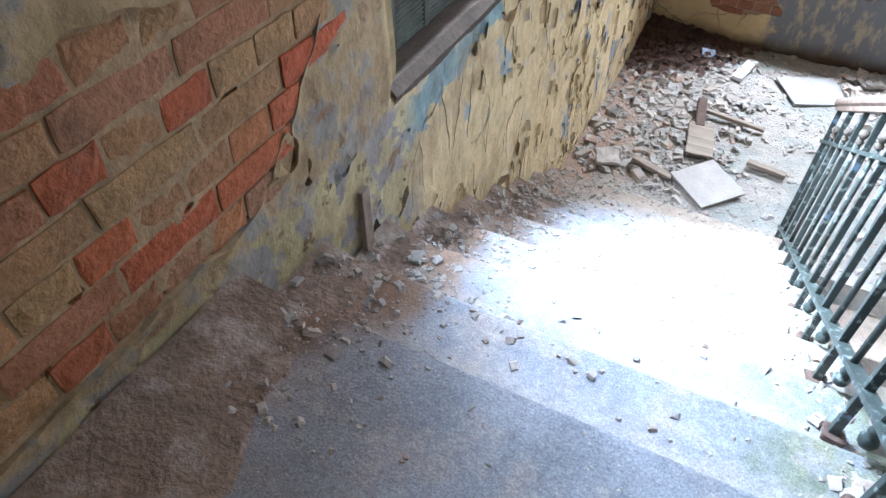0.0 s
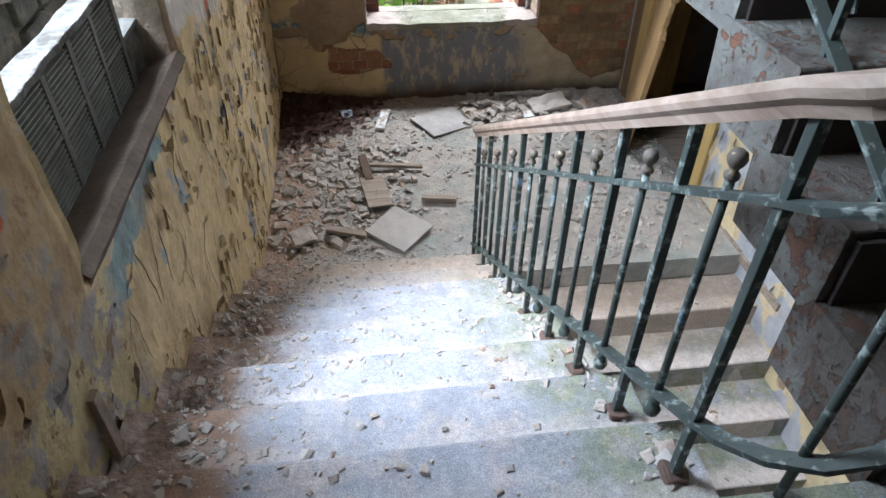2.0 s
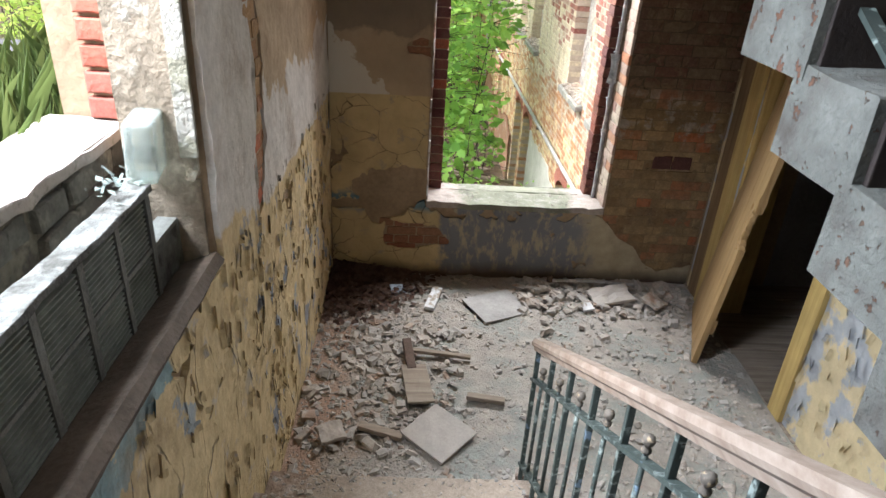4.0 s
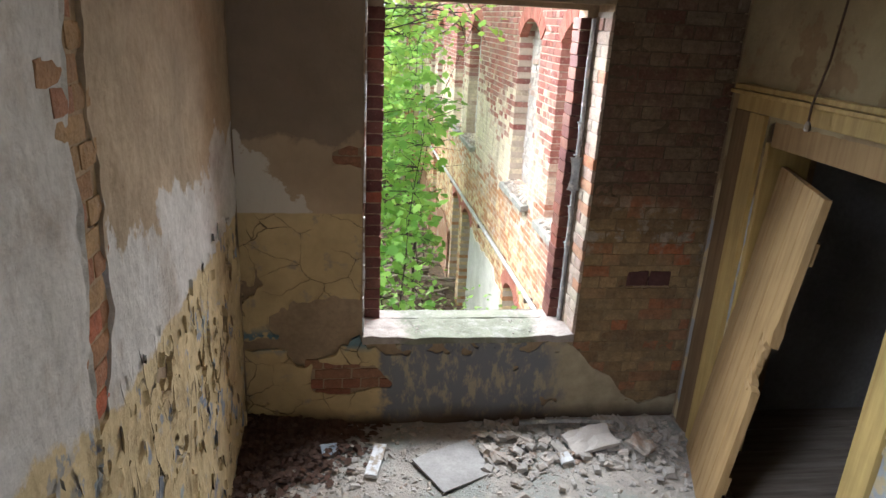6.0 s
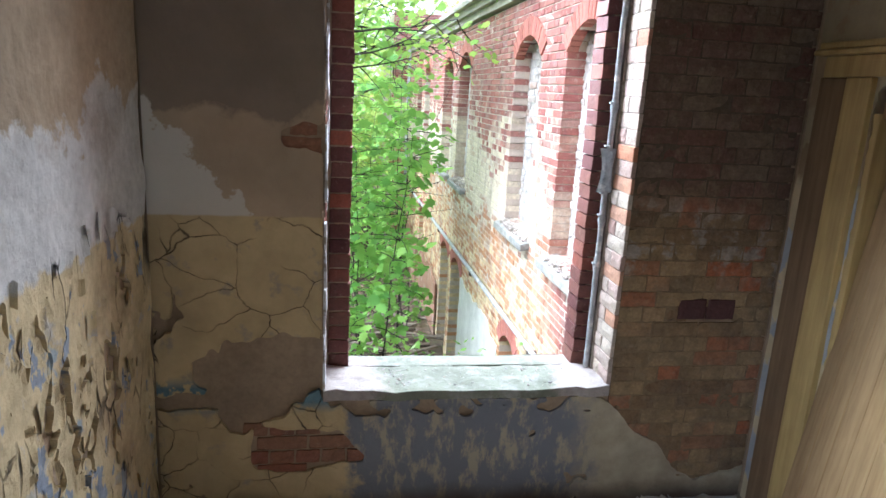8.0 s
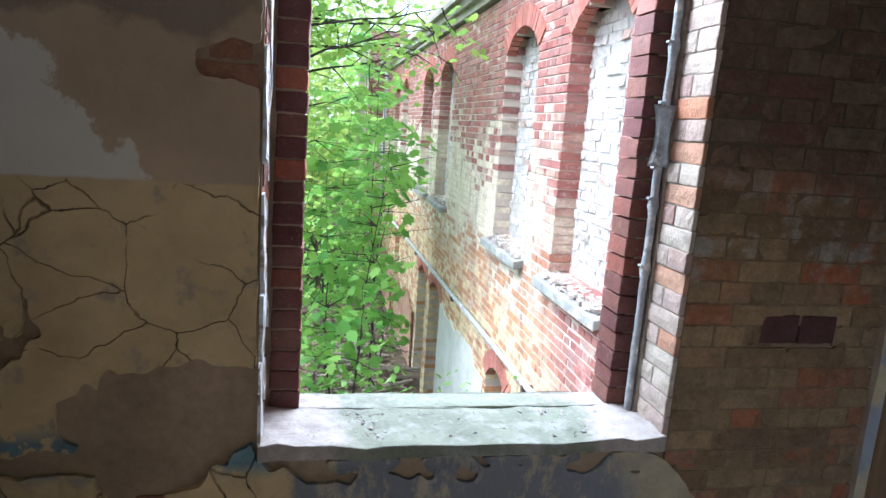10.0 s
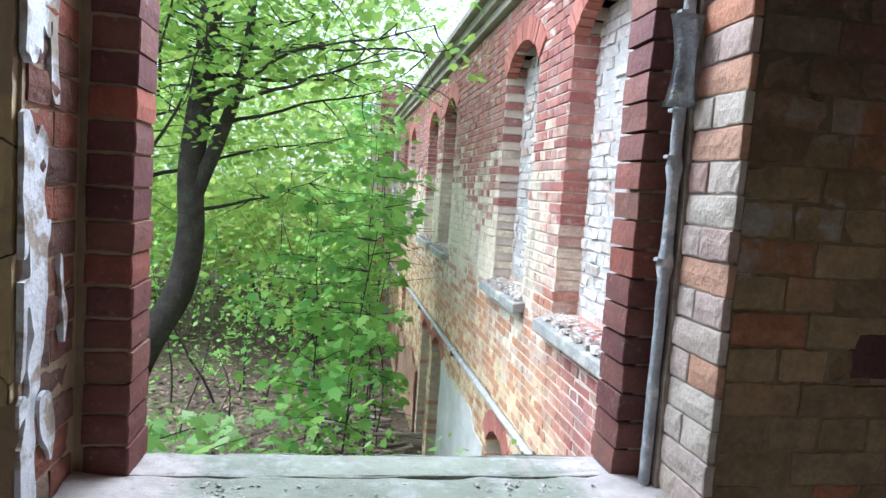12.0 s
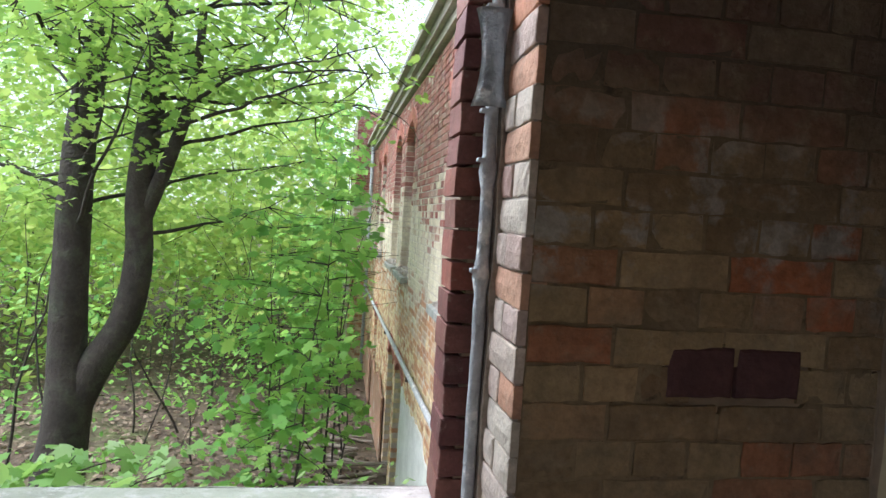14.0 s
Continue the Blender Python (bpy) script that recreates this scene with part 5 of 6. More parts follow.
bm = bmesh.new()
for i in range(26):
    a = random.random() * 6.28
    c = Vector((-1.06 + random.uniform(-0.05, 0.04), 2.60 + random.uniform(-0.07, 0.07), 1.99 + random.random() * 0.05))
    d = Vector((math.cos(a), math.sin(a), random.uniform(-0.3, 1))) * random.uniform(0.012, 0.032)
    e = d.cross(Vector((0.3, 0.2, 1))) * random.uniform(0.4, 0.9)
    bm.faces.new([bm.verts.new(q) for q in (c, c + d, c + d + e * 0.7, c + e)])
bmesh.ops.solidify(bm, geom=bm.faces[:], thickness=0.004)
tagged(part("broken_glass", bm, M_CLEAR), "heap of broken glass shards on the block wall", "glass")
bm = bmesh.new()
box(bm, -1.47, -1.19, WY0 + 0.004, 3.086, 2.02, 2.064, 0.008)
bmesh.ops.subdivide_edges(bm, edges=[e for e in bm.edges if e.calc_length() > 0.2], cuts=24)
jitter(bm, 0.014, 9)
part("outer_sill", bm, M_WINSILL, gw, "pale weathered outer sill")
sheet("reveal_coat", lambda u, v, h: (u, WY1 - h, v), -1.136, core - 0.004, 1.60, 4.08, 0.016, lambda u, v: fbm(u * 9, v * 6, 81.0) < 0.45, 0.012, 0.010, simple("dirty_reveal_mortar", (0.26, 0.215, 0.165), 0.7, 7, 0.95, 40, 0.012, 0.0, (0.42, 0.39, 0.34), (0.56, 0.64), 5), gw, "dirty crumbling mortar of the reveal")
bm = bmesh.new()
box(bm, -0.945, -0.885, 2.84, 2.860, 2.02, 4.09, 0.004)
jitter(bm, 0.012, 5)
part("lining", bm, M_SILL, gw, "flaking white painted lining")

bm = bmesh.new()
box(bm, -1.166, -0.96, 3.060, 3.088, 1.98, 4.09, 0.004)
bmesh.ops.subdivide_edges(bm, edges=bm.edges[:], cuts=14, use_grid_fill=True)
jitter(bm, 0.012, 13)
part("reveal_mortar", bm, M_SILL, gw, "crumbling pale mortar of the window reveal")
JB = brick_data("brick", 0.142, 0.074, M_BRICK_OUT, 0.10)
for i in range(20):
    ob = new("brick", JB)
    ob.parent = gw
    ob.matrix_local = Matrix.Translation((-1.24 + random.uniform(-0.004, 0.004), 3.05 + random.uniform(-0.004, 0.004), 2.108 + i * 0.087))

# ---- door ----
dr = holder("door_1", "ochre-painted door surround with a broken pine door standing ajar", "door", "structure")


def strip(name, x0, x1, y0, y1, z0, z1, mat_=None, bevel=0.005, label=""):
    bm = bmesh.new()
    box(bm, x0, x1, y0, y1, z0, z1, bevel)
    jitter(bm, 0.003, 5)
    return part(name, bm, mat_ or M_CASING, dr, label)


strip("architrave", XR - 0.030, XR + 0.02, DY1 + 0.01, DY1 + 0.16, 0.0, 2.27)
strip("architrave", XR - 0.016, XR + 0.02, DY1 + 0.17, DY1 + 0.34, 0.0, 2.27, M_BROWNWOOD)
strip("jamb_lining", XR + 0.004, 2.5, DY1 - 0.035, DY1 + 0.004, 0.0, DZ)
strip("architrave", XR - 0.030, XR + 0.02, DY0 - 0.15, DY0 - 0.004, 0.0, 2.27)
strip("jamb_lining", XR + 0.004, 2.5, DY0 - 0.004, DY0 + 0.03, 0.0, DZ)
strip("head_board", XR + 0.012, XR + 0.05, DY0 + 0.03, DY1 - 0.035, DZ - 0.02, DZ + 0.135, M_PINE)
strip("frieze", XR - 0.022, XR + 0.02, DY0 - 0.17, DY1 + 0.32, 2.272, 2.365)
strip("cornice", XR - 0.075, XR + 0.01, DY0 - 0.20, DY1 + 0.345, 2.367, 2.392, None, 0.008)
strip("cornice", XR - 0.055, XR + 0.01, DY0 - 0.19, DY1 + 0.335, 2.394, 2.425, None, 0.008)
bm = bmesh.new()
tube(bm, [(XR - 0.02, 4.86, 2.92), (XR - 0.035, 4.87, 2.6), (XR - 0.085, 4.86, 2.38), (XR - 0.09, 4.85, 2.30)], 0.006, 6)
cb = part("cable", bm, M_RUST)
tagged(cb, "dangling old cable above the door", "cable")
bm = bmesh.new()
lathe(bm, (XR - 0.09, 4.85, 2.255), [(0.010, 0), (0.016, 0.008), (0.015, 0.03), (0.008, 0.05)])
part("end_cap", bm, M_WHITE, cb, "small white end cap", True)
leaf = new("door_leaf")
ax = Vector((-0.35, -0.937, 0)).normalized()
az = Vector((0.20, -0.06, 2.0)).normalized()
ay = az.cross(ax).normalized()
az = ax.cross(ay)
leaf.matrix_world = Matrix(((ax.x, ay.x, az.x, 2.135), (ax.y, ay.y, az.y, 5.315), (ax.z, ay.z, az.z, 0.012), (0, 0, 0, 1)))
tagged(leaf, "bare pine plank door, broken at the lock, leaning ajar", "door")
x = 0.0
for i, w in enumerate((0.15, 0.165, 0.155, 0.17, 0.17)):
    bm = bmesh.new()
    if i < 4:
        box(bm, x, x + w - 0.003, -0.02, 0.02, 0, 1.99, 0.004)
    else:
        box(bm, x, x + w, -0.02, 0.02, 0, 0.93, 0.004)
        box(bm, x, x + w, -0.02, 0.02, 1.20, 1.99, 0.004)
        box(bm, x, x + 0.085, -0.018, 0.018, 0.9, 1.24, 0.01)
    bmesh.ops.subdivide_edges(bm, edges=[e for e in bm.edges if e.calc_length() > 0.3], cuts=10)
    for v in bm.verts:
        if i == 4 and 0.85 < v.co.z < 1.28:
            v.co += 0.02 * Vector(noise.noise_vector(v.co * 25))
    part("board", bm, M_PINE, leaf)
    x += w
for z in (0.25, 1.65):
    bm = bmesh.new()
    box(bm, 0.02, 0.79, 0.02, 0.045, z, z + 0.12, 0.004)
    part("ledge", bm, M_PINE, leaf)

# ---- things on the landing ----
def slab(name, cx, cy, z, w, d, t, rz, mat_, label, category, rx=0, ry=0, rough=0.004, group=""):
    bm = bmesh.new()
    box(bm, -w / 2, w / 2, -d / 2, d / 2, 0, t, min(t * 0.3, 0.005))
    bmesh.ops.subdivide_edges(bm, edges=[e for e in bm.edges if e.calc_length() > 0.05], cuts=4, use_grid_fill=True)
    jitter(bm, rough, 14)
    ob = part(name, bm, mat_)
    ob.matrix_world = pose(cx, cy, z, rx, ry, rz)
    return tagged(ob, label, category, group)


slab("board", 0.015, 3.755, 0.026, 0.32, 0.33, 0.016, 48, M_BOARD, "square grey dusty board lying on rubble by the stairs", "board", 4, -3)
slab("board", 0.50, 5.22, 0.010, 0.44, 0.36, 0.012, 28, simple("slate_grey_board", (0.33, 0.32, 0.315), 0.4, 8, 0.9, 50, 0.003), "dusty grey square board on the landing rubble", "board", 1, 2)
slab("wood_block", -0.005, 5.28, 0.012, 0.08, 0.30, 0.03, -14, M_WHITE, "short white-painted wooden batten among dead leaves", "batten", 3)
slab("batten", 0.32, 4.08, 0.016, 0.24, 0.05, 0.03, -10, M_OLDWOOD, "dark curved stick of old wood on the dust", "stick")
slab("batten", -0.33, 3.76, 0.016, 0.27, 0.055, 0.03, -14, M_OLDWOOD, "dark broken batten in the rubble", "stick", 0, 5)
slab("batten", 0.02, 4.53, 0.03, 0.46, 0.035, 0.025, -6, M_OLDWOOD, "thin grey lath lying on the rubble", "stick", 0, 2)
slab("batten", -0.18, 4.50, 0.02, 0.06, 0.28, 0.05, 10, M_RUST, "dark red-brown wooden stub in the rubble", "stick", 10)
slab("board", -0.12, 4.2, 0.030, 0.17, 0.40, 0.018, 8, M_OLDWOOD, "dusty brown board half buried in rubble", "board", -2)
slab("plaster_slab", 1.45, 5.38, 0.05, 0.34, 0.20, 0.022, 12, M_BOARD, "large pale fallen piece of plaster by the end wall", "plaster piece", 10, -5, 0.02)
slab("plaster_slab", 1.78, 5.30, 0.05, 0.2, 0.16, 0.025, 40, M_STONE, "fallen piece of plaster in the corner by the door", "plaster piece", 14, 8, 0.02)
slab("plaster_slab", -0.62, 3.72, 0.03, 0.16, 0.13, 0.03, 30, M_STONE, "fallen lump of plaster at the wall foot", "plaster piece", 12, 10, 0.015)
bm = bmesh.new()
tube(bm, [(0.98, 5.60, 0.055), (1.35, 5.61, 0.052), (1.69, 5.58, 0.05)], 0.014, 10)
pp = part("iron_pipe", bm, M_PIPE, None, "", True)
tagged(pp, "thin pale iron pipe lying along the end wall", "pipe")
bm = bmesh.new()
lathe(bm, (0.98, 5.60, 0.02), [(0.024, 0), (0.026, 0.05), (0.02, 0.075)])
part("end_fitting", bm, M_RUST, pp, "", True)
slab("paper_scrap", -0.30, 5.40, 0.03, 0.12, 0.09, 0.006, 20, simple("blue_plastic", (0.30, 0.36, 0.46), 0.3, 20, 0.5), "small crumpled blue scrap among dead leaves", "scrap", 15, 10, 0.01)
slab("paper_scrap", 1.22, 5.22, 0.03, 0.10, 0.08, 0.02, 20, M_WHITE, "small white scrap on the rubble", "scrap", 15, 10, 0.012)
bm = bmesh.new()
box(bm, -0.850, -0.832, 1.325, 1.365, 1.204, 1.46, 0.003)
jitter(bm, 0.004, 12)
ob = part("wall_batten", bm, M_OLDWOOD)
tagged(ob, "splintered upright batten remaining at the wall foot", "batten")


# ---- rubble, leaves, flakes ----
def stones(name, spots, material, label, category):
    """Angular lumps in one mesh: spots are (x, y, z, size)."""
    verts, faces = [], []
    base = [(-1, -1, -.5), (1, -1, -.5), (1, 1, -.5), (-1, 1, -.5), (-.7, -.7, .6), (.8, -.6, .5), (.6, .8, .6), (-.8, .6, .4)]
    quads = [(0, 3, 2, 1), (4, 5, 6, 7), (0, 1, 5, 4), (1, 2, 6, 5), (2, 3, 7, 6), (3, 0, 4, 7)]
    for x, y, z, s in spots:
        m = Euler((random.uniform(-.5, .5), random.uniform(-.5, .5), random.uniform(0, 6.28))).to_matrix()
        fx, fy, fz = random.uniform(.6, 1.5), random.uniform(.5, 1.1), random.uniform(.25, .8)
        b = len(verts)
        for p in base:
            q = m @ Vector((p[0] * fx * random.uniform(.7, 1.2), p[1] * fy * random.uniform(.7, 1.2), p[2] * fz)) * s
            verts.append((x + q.x, y + q.y, z + q.z + s * 0.2))
        faces += [[b + i for i in f] for f in quads]
    return tagged(new(name, mesh_of(name, verts, faces, material)), label, category, kind="stuff")


def stair_z(x, y):
    if y > Y0 + 7 * GO:
        return 0.012 * fbm(x * 3, y * 3, 6.0)
    i = math.ceil((y - Y0) / GO - 1e-6)
    return (8 - i) * RISE if i >= 0 else TOP


def rubble_kind(r0, seed):
    rnd = random.Random(seed)
    out = []
    for k in range(36000):
        x, y = rnd.uniform(XL + 0.02, XR - 0.05), rnd.uniform(0.6, YF - 0.03)
        land = y > Y0 + 7 * GO
        d = fbm(x * 2.2, y * 2.2, 17.0)
        if land:
            p = 0.38 + 0.45 * d
            if x < -0.1:
                p += 0.35
            if y > 5.1 and x > 0.6:
                p += 0.6
            if 0.1 < x < 1.0 and y < 5.0:
                p -= 0.12
            if x > 0.55 and y < 3.35:
                continue
        else:
            if x > 0.5:
                continue
            p = 1.5 * max(0, 1 - (x - XL) / 0.48) + 0.03 + 0.20 * max(0, d - 0.2)
            if x > 0.36:
                p += 0.12
        if rnd.random() > p:
            continue
        s = rnd.uniform(0.003, 0.007 + 0.008 * (rnd.random() < 0.25)) if not land else rnd.choice((rnd.uniform(0.003, 0.008), rnd.uniform(0.003, 0.009), rnd.uniform(0.004, 0.012), rnd.uniform(0.005, 0.014), rnd.uniform(0.010, 0.030)))
        out.append((x, y, stair_z(x, y), s))
    return out


RB = [q for q in rubble_kind(0, 5) if not (q[3] > 0.012 and (abs(q[0] - 0.015) + abs(q[1] - 3.755) < 0.27 or abs(q[0] - 0.5) + abs(q[1] - 5.22) < 0.3))]
for _ in range(240):
    x, y = random.uniform(0.7, XR - 0.12), YF - 0.05 - abs(random.gauss(0, 0.28))
    RB.append((x, y, 0.02, random.uniform(0.015, 0.05)))
for _ in range(170):
    x, y = random.uniform(XL + 0.06, 0.2), random.uniform(3.6, 4.9)
    if abs(x - 0.015) + abs(y - 3.755) > 0.30:
        RB.append((x, y, 0.01, random.uniform(0.015, 0.045)))
for _ in range(330):
    x = random.choice((random.uniform(VX0 + 0.02, 0.35), random.uniform(0.95, VX1 - 0.03), random.uniform(VX0 + 0.02, VX1 - 0.03)))
    RB.append((x, random.uniform(YF + 0.03, 5.99), 0.672, random.choice((random.uniform(0.002, 0.005), random.uniform(0.003, 0.009)))))
hr = random.Random(77)
for i in range(8):
    ye, zt = Y0 + i * GO, (8 - i) * RISE
    heap = 150 if 2 <= i <= 6 else 80
    for _ in range(heap):
        x = XL + 0.03 + abs(hr.gauss(0, 0.16))
        RB.append((x, hr.uniform(ye - GO + 0.03, ye - 0.02), zt + 0.05 * max(0.0, 1 - (x - XL) / 0.2) * hr.random(), 0.004 + 0.018 * hr.random() ** 3))
    for _ in range(46 if i > 1 else 10):
        RB.append((hr.uniform(XL + 0.1, 0.5), ye - 0.01 - abs(hr.gauss(0, 0.035)), zt, hr.uniform(0.004, 0.011)))
    for _ in range(26):
        RB.append((RX + hr.gauss(-0.01, 0.035), hr.uniform(ye - GO + 0.02, ye - 0.02), zt, 0.005 + 0.018 * hr.random() ** 2))
    for _ in range(24 if i > 1 else 6):
        RB.append((hr.uniform(XL + 0.1, 0.45), hr.uniform(ye - GO + 0.03, ye - 0.02), zt, hr.uniform(0.004, 0.013)))
stones("rubble", RB[::2], M_STONE, "fallen plaster and brick rubble strewn over landing and steps", "rubble")
stones("rubble", RB[1::2], simple("grey_rubble", (0.36, 0.34, 0.32), 0.5, 9, 0.95, 50, 0.004), "grey crumbs of plaster on landing and steps", "rubble")
stones("rubble", [(random.uniform(0.58, XR - 0.1), y, -(1 + int((Y0 + 7 * GO - y) / GO)) * RISE, random.uniform(0.006, 0.02)) for y in [random.uniform(1.0, 3.2) for _ in range(260)]], M_STONE, "rubble on the lower flight", "rubble")


def fast_mesh(name, verts, loops_per, material):
    """Many equal polygons: verts is (n, loops_per, 3)."""
    n = len(verts)
    me = bpy.data.meshes.new(name)
    me.vertices.add(n * loops_per)
    me.vertices.foreach_set("co", np.ascontiguousarray(verts, dtype=np.float32).ravel())
    me.loops.add(n * loops_per)
    me.loops.foreach_set("vertex_index", np.arange(n * loops_per, dtype=np.int32))
    me.polygons.add(n)
    me.polygons.foreach_set("loop_start", np.arange(0, n * loops_per, loops_per, dtype=np.int32))
    me.update(calc_edges=True)
    me.materials.append(material)
    return me


def frames_of(n, rng, droop=0.5):
    """Random leaf frames: along, across."""
    yaw = rng.uniform(0, 2 * np.pi, n)
    a = np.stack([np.cos(yaw), np.sin(yaw), rng.uniform(-0.9, 0.25, n) * droop * 2], 1)
    a /= np.linalg.norm(a, axis=1, keepdims=True)
    r = rng.normal(size=(n, 3)) * 0.45 + np.array([0, 0, 1.0])
    b = np.cross(r, a)
    b /= np.linalg.norm(b, axis=1, keepdims=True)
    return a, b


LOBED = np.array([(0, 0), (0.18, 0.42), (0.40, 0.30), (0.46, 0.50), (0.70, 0.22), (1.0, 0.0), (0.70, -0.22), (0.46, -0.50), (0.40, -0.30), (0.18, -0.42)])
MAPLE = np.array([(0, 0.04), (-0.02, 0.30), (0.14, 0.26), (0.20, 0.52), (0.34, 0.32), (0.62, 0.48), (0.60, 0.24), (0.74, 0.20), (1.0, 0.0), (0.74, -0.20), (0.60, -0.24), (0.62, -0.48), (0.34, -0.32), (0.20, -0.52), (0.14, -0.26), (-0.02, -0.30), (0, -0.04)])
RHOMB = np.array([(0, 0), (0.45, 0.32), (1.0, 0.0), (0.45, -0.32)])


def leaves(name, pts, size, material, rng, shape=RHOMB, droop=0.5):
    pts = np.asarray(pts)
    n = len(pts)
    a, b = frames_of(n, rng, droop)
    s = rng.uniform(0.6, 1.25, n)[:, None, None] * size
    v = pts[:, None, :] + s * (shape[None, :, :1] * a[:, None, :] + shape[None, :, 1:] * b[:, None, :])
    c = np.cross(a, b)
    v += s * (-0.22 * np.abs(shape[None, :, 1:]) - 0.10 * shape[None, :, :1] ** 2) * np.abs(c[:, None, :])
    return fast_mesh(name, v, len(shape), material)


rng = np.random.default_rng(4)
n = 2600
lx = np.abs(rng.normal(0, 0.34, n)) + XL + 0.02
ly = YF - 0.02 - np.abs(rng.normal(0, 0.30, n))
keepers = (lx < 0.35) & ((lx - XL) / 1.15 + (YF - ly) / 1.0 < 1.0 + 0.15 * rng.normal(size=n))
lx, ly = lx[keepers], ly[keepers]
lz = 0.01 + 0.10 * np.clip(1 - (lx - XL) / 0.8, 0, 1) * np.clip(1 - (YF - ly) / 0.7, 0, 1) + rng.uniform(0, 0.02, len(lx))
tagged(new("dead_leaves", leaves("dead_leaves", np.stack([lx, ly, lz], 1), 0.055, M_DEADLEAF, rng, LOBED, 0.2)), "drift of dark dead leaves in the corner of the landing", "leaves", kind="stuff")


def flakes(name, wall, count, region, material, seed, label):
    """Curled chips of paint lifting off a wall."""
    rnd = random.Random(seed)
    verts, faces = [], []
    for _ in range(count):
        u, v = region(rnd)
        if u is None:
            continue
        w, h = rnd.uniform(0.010, 0.040), rnd.uniform(0.025, 0.10)
        a = rnd.uniform(-0.35, 0.35)
        lift = rnd.uniform(0.006, 0.018)
        side = rnd.choice((-1, 1))
        b = len(verts)
        for i in range(4):
            for j in range(3):
                pu = (i / 3 - 0.5) * w * rnd.uniform(0.75, 1.2)
                pv = (j / 2 - 0.5) * h * rnd.uniform(0.8, 1.1)
                t = (i / 3 if side > 0 else 1 - i / 3)
                hgt = 0.006 + lift * t * t
                verts.append(wall(u + pu * math.cos(a) - pv * math.sin(a), v + pu * math.sin(a) + pv * math.cos(a), hgt))
        for i in range(3):
            for j in range(2):
                q = b + i * 3 + j
                faces.append((q, q + 3, q + 4, q + 1))
    return tagged(new(name, mesh_of(name, verts, faces, material)), label, "paint flakes", kind="stuff")


def reg_left(r):
    y, z = r.uniform(1.5, 5.66), r.uniform(0.1, 1.62)
    if z < max(0, (3.3 - y) * 0.573) + 0.12 or (fbm(y * 1.6, z * 1.6, 77.0) < -0.15 and y < 4.6):
        return None, None
    return y, z


def reg_right(r):
    y, z = r.uniform(0.4, 4.0), r.uniform(-1.2, 1.4)
    if z < -max(0, (3.28 - y) * 0.573) + 0.08:
        return None, None
    return y, z


flakes("paint_flakes", lambda u, v, h: (XL + h - 0.004, u, v), 420, reg_left, M_LEFT, 3, "curling flakes of ochre paint on the stair wall")
flakes("paint_flakes", lambda u, v, h: (XR - h, u, v), 800, reg_right, M_RIGHT, 8, "curling flakes of ochre paint beside the lower flight")


# ---- trees and growth outside ----
def limb(bm, start, direction, length, r0, rnd, bend=0.25, steps=7, rise=0.05):
    pts, rad = [Vector(start)], [r0]
    d = Vector(direction).normalized()
    for i in range(steps):
        d = (d + Vector((rnd.uniform(-bend, bend), rnd.uniform(-bend, bend), rnd.uniform(-bend, bend) * 0.6 + rise))).normalized()
        pts.append(pts[-1] + d * length / steps)
        rad.append(max(0.004, r0 * (1 - 0.85 * (i + 1) / steps)))
    tube(bm, pts, rad, 6 if r0 < 0.05 else 9, False)
    return pts


def stem(bm, pts, rad, sides=14):
    """A trunk through pts, smoothed and slightly knobbly."""
    P = [Vector(p) for p in pts]
    out, rr = [], []
    for i in range(len(P) - 1):
        p0, p1, p2, p3 = P[max(i - 1, 0)], P[i], P[i + 1], P[min(i + 2, len(P) - 1)]
        for k in range(5):
            t = k / 5
            out.append(0.5 * ((2 * p1) + (p2 - p0) * t + (2 * p0 - 5 * p1 + 4 * p2 - p3) * t * t + (3 * p1 - p0 - 3 * p2 + p3) * t ** 3))
            rr.append((rad[i] * (1 - t) + rad[i + 1] * t) * (1 + 0.05 * noise.noise(out[-1] * 2.5)))
    out.append(P[-1])
    rr.append(rad[-1])
    tube(bm, out, rr, sides, False)


def spray(center, spread, count, rg):
    q = rg.normal(size=(count, 3)) * np.array(spread)
    return np.array(center) + q


rnd = random.Random(12)
rg = np.random.default_rng(12)
maple = holder("maple_tree", "old forked maple with grey-brown bark and fresh green leaves", "tree", at=(0, 0, 0))
bm = bmesh.new()
TY = 12.5
stem(bm, [(-2.02, TY, GZ - 0.1), (-2.05, TY, -2.2), (-1.96, TY, -1.3), (-1.93, TY, -0.8), (-1.97, TY, -0.35), (-1.96, TY, 0.9), (-1.90, TY, 2.2), (-1.78, TY + 0.2, 3.4), (-1.5, TY + 0.3, 5.2), (-1.7, TY + 0.2, 8)], [0.36, 0.29, 0.26, 0.26, 0.21, 0.19, 0.17, 0.15, 0.12, 0.05])
stem(bm, [(-1.9, TY, -1.1), (-1.66, TY - 0.02, -0.55), (-1.36, TY, 0.0), (-1.24, TY, 0.7), (-1.26, TY, 1.5), (-1.14, TY, 2.6), (-1.05, TY, 3.6), (-0.75, TY + 0.2, 4.8), (-0.5, TY + 0.3, 7.5)], [0.2, 0.19, 0.165, 0.155, 0.145, 0.135, 0.12, 0.10, 0.04])
stem(bm, [(-1.22, TY, 1.15), (-0.92, TY - 0.1, 1.9), (-0.68, TY - 0.15, 2.7), (-0.6, TY - 0.2, 3.6)], [0.10, 0.08, 0.06, 0.04], 9)
part("trunk", bm, M_BARK, maple, "", True)
pts = []
bm = bmesh.new()
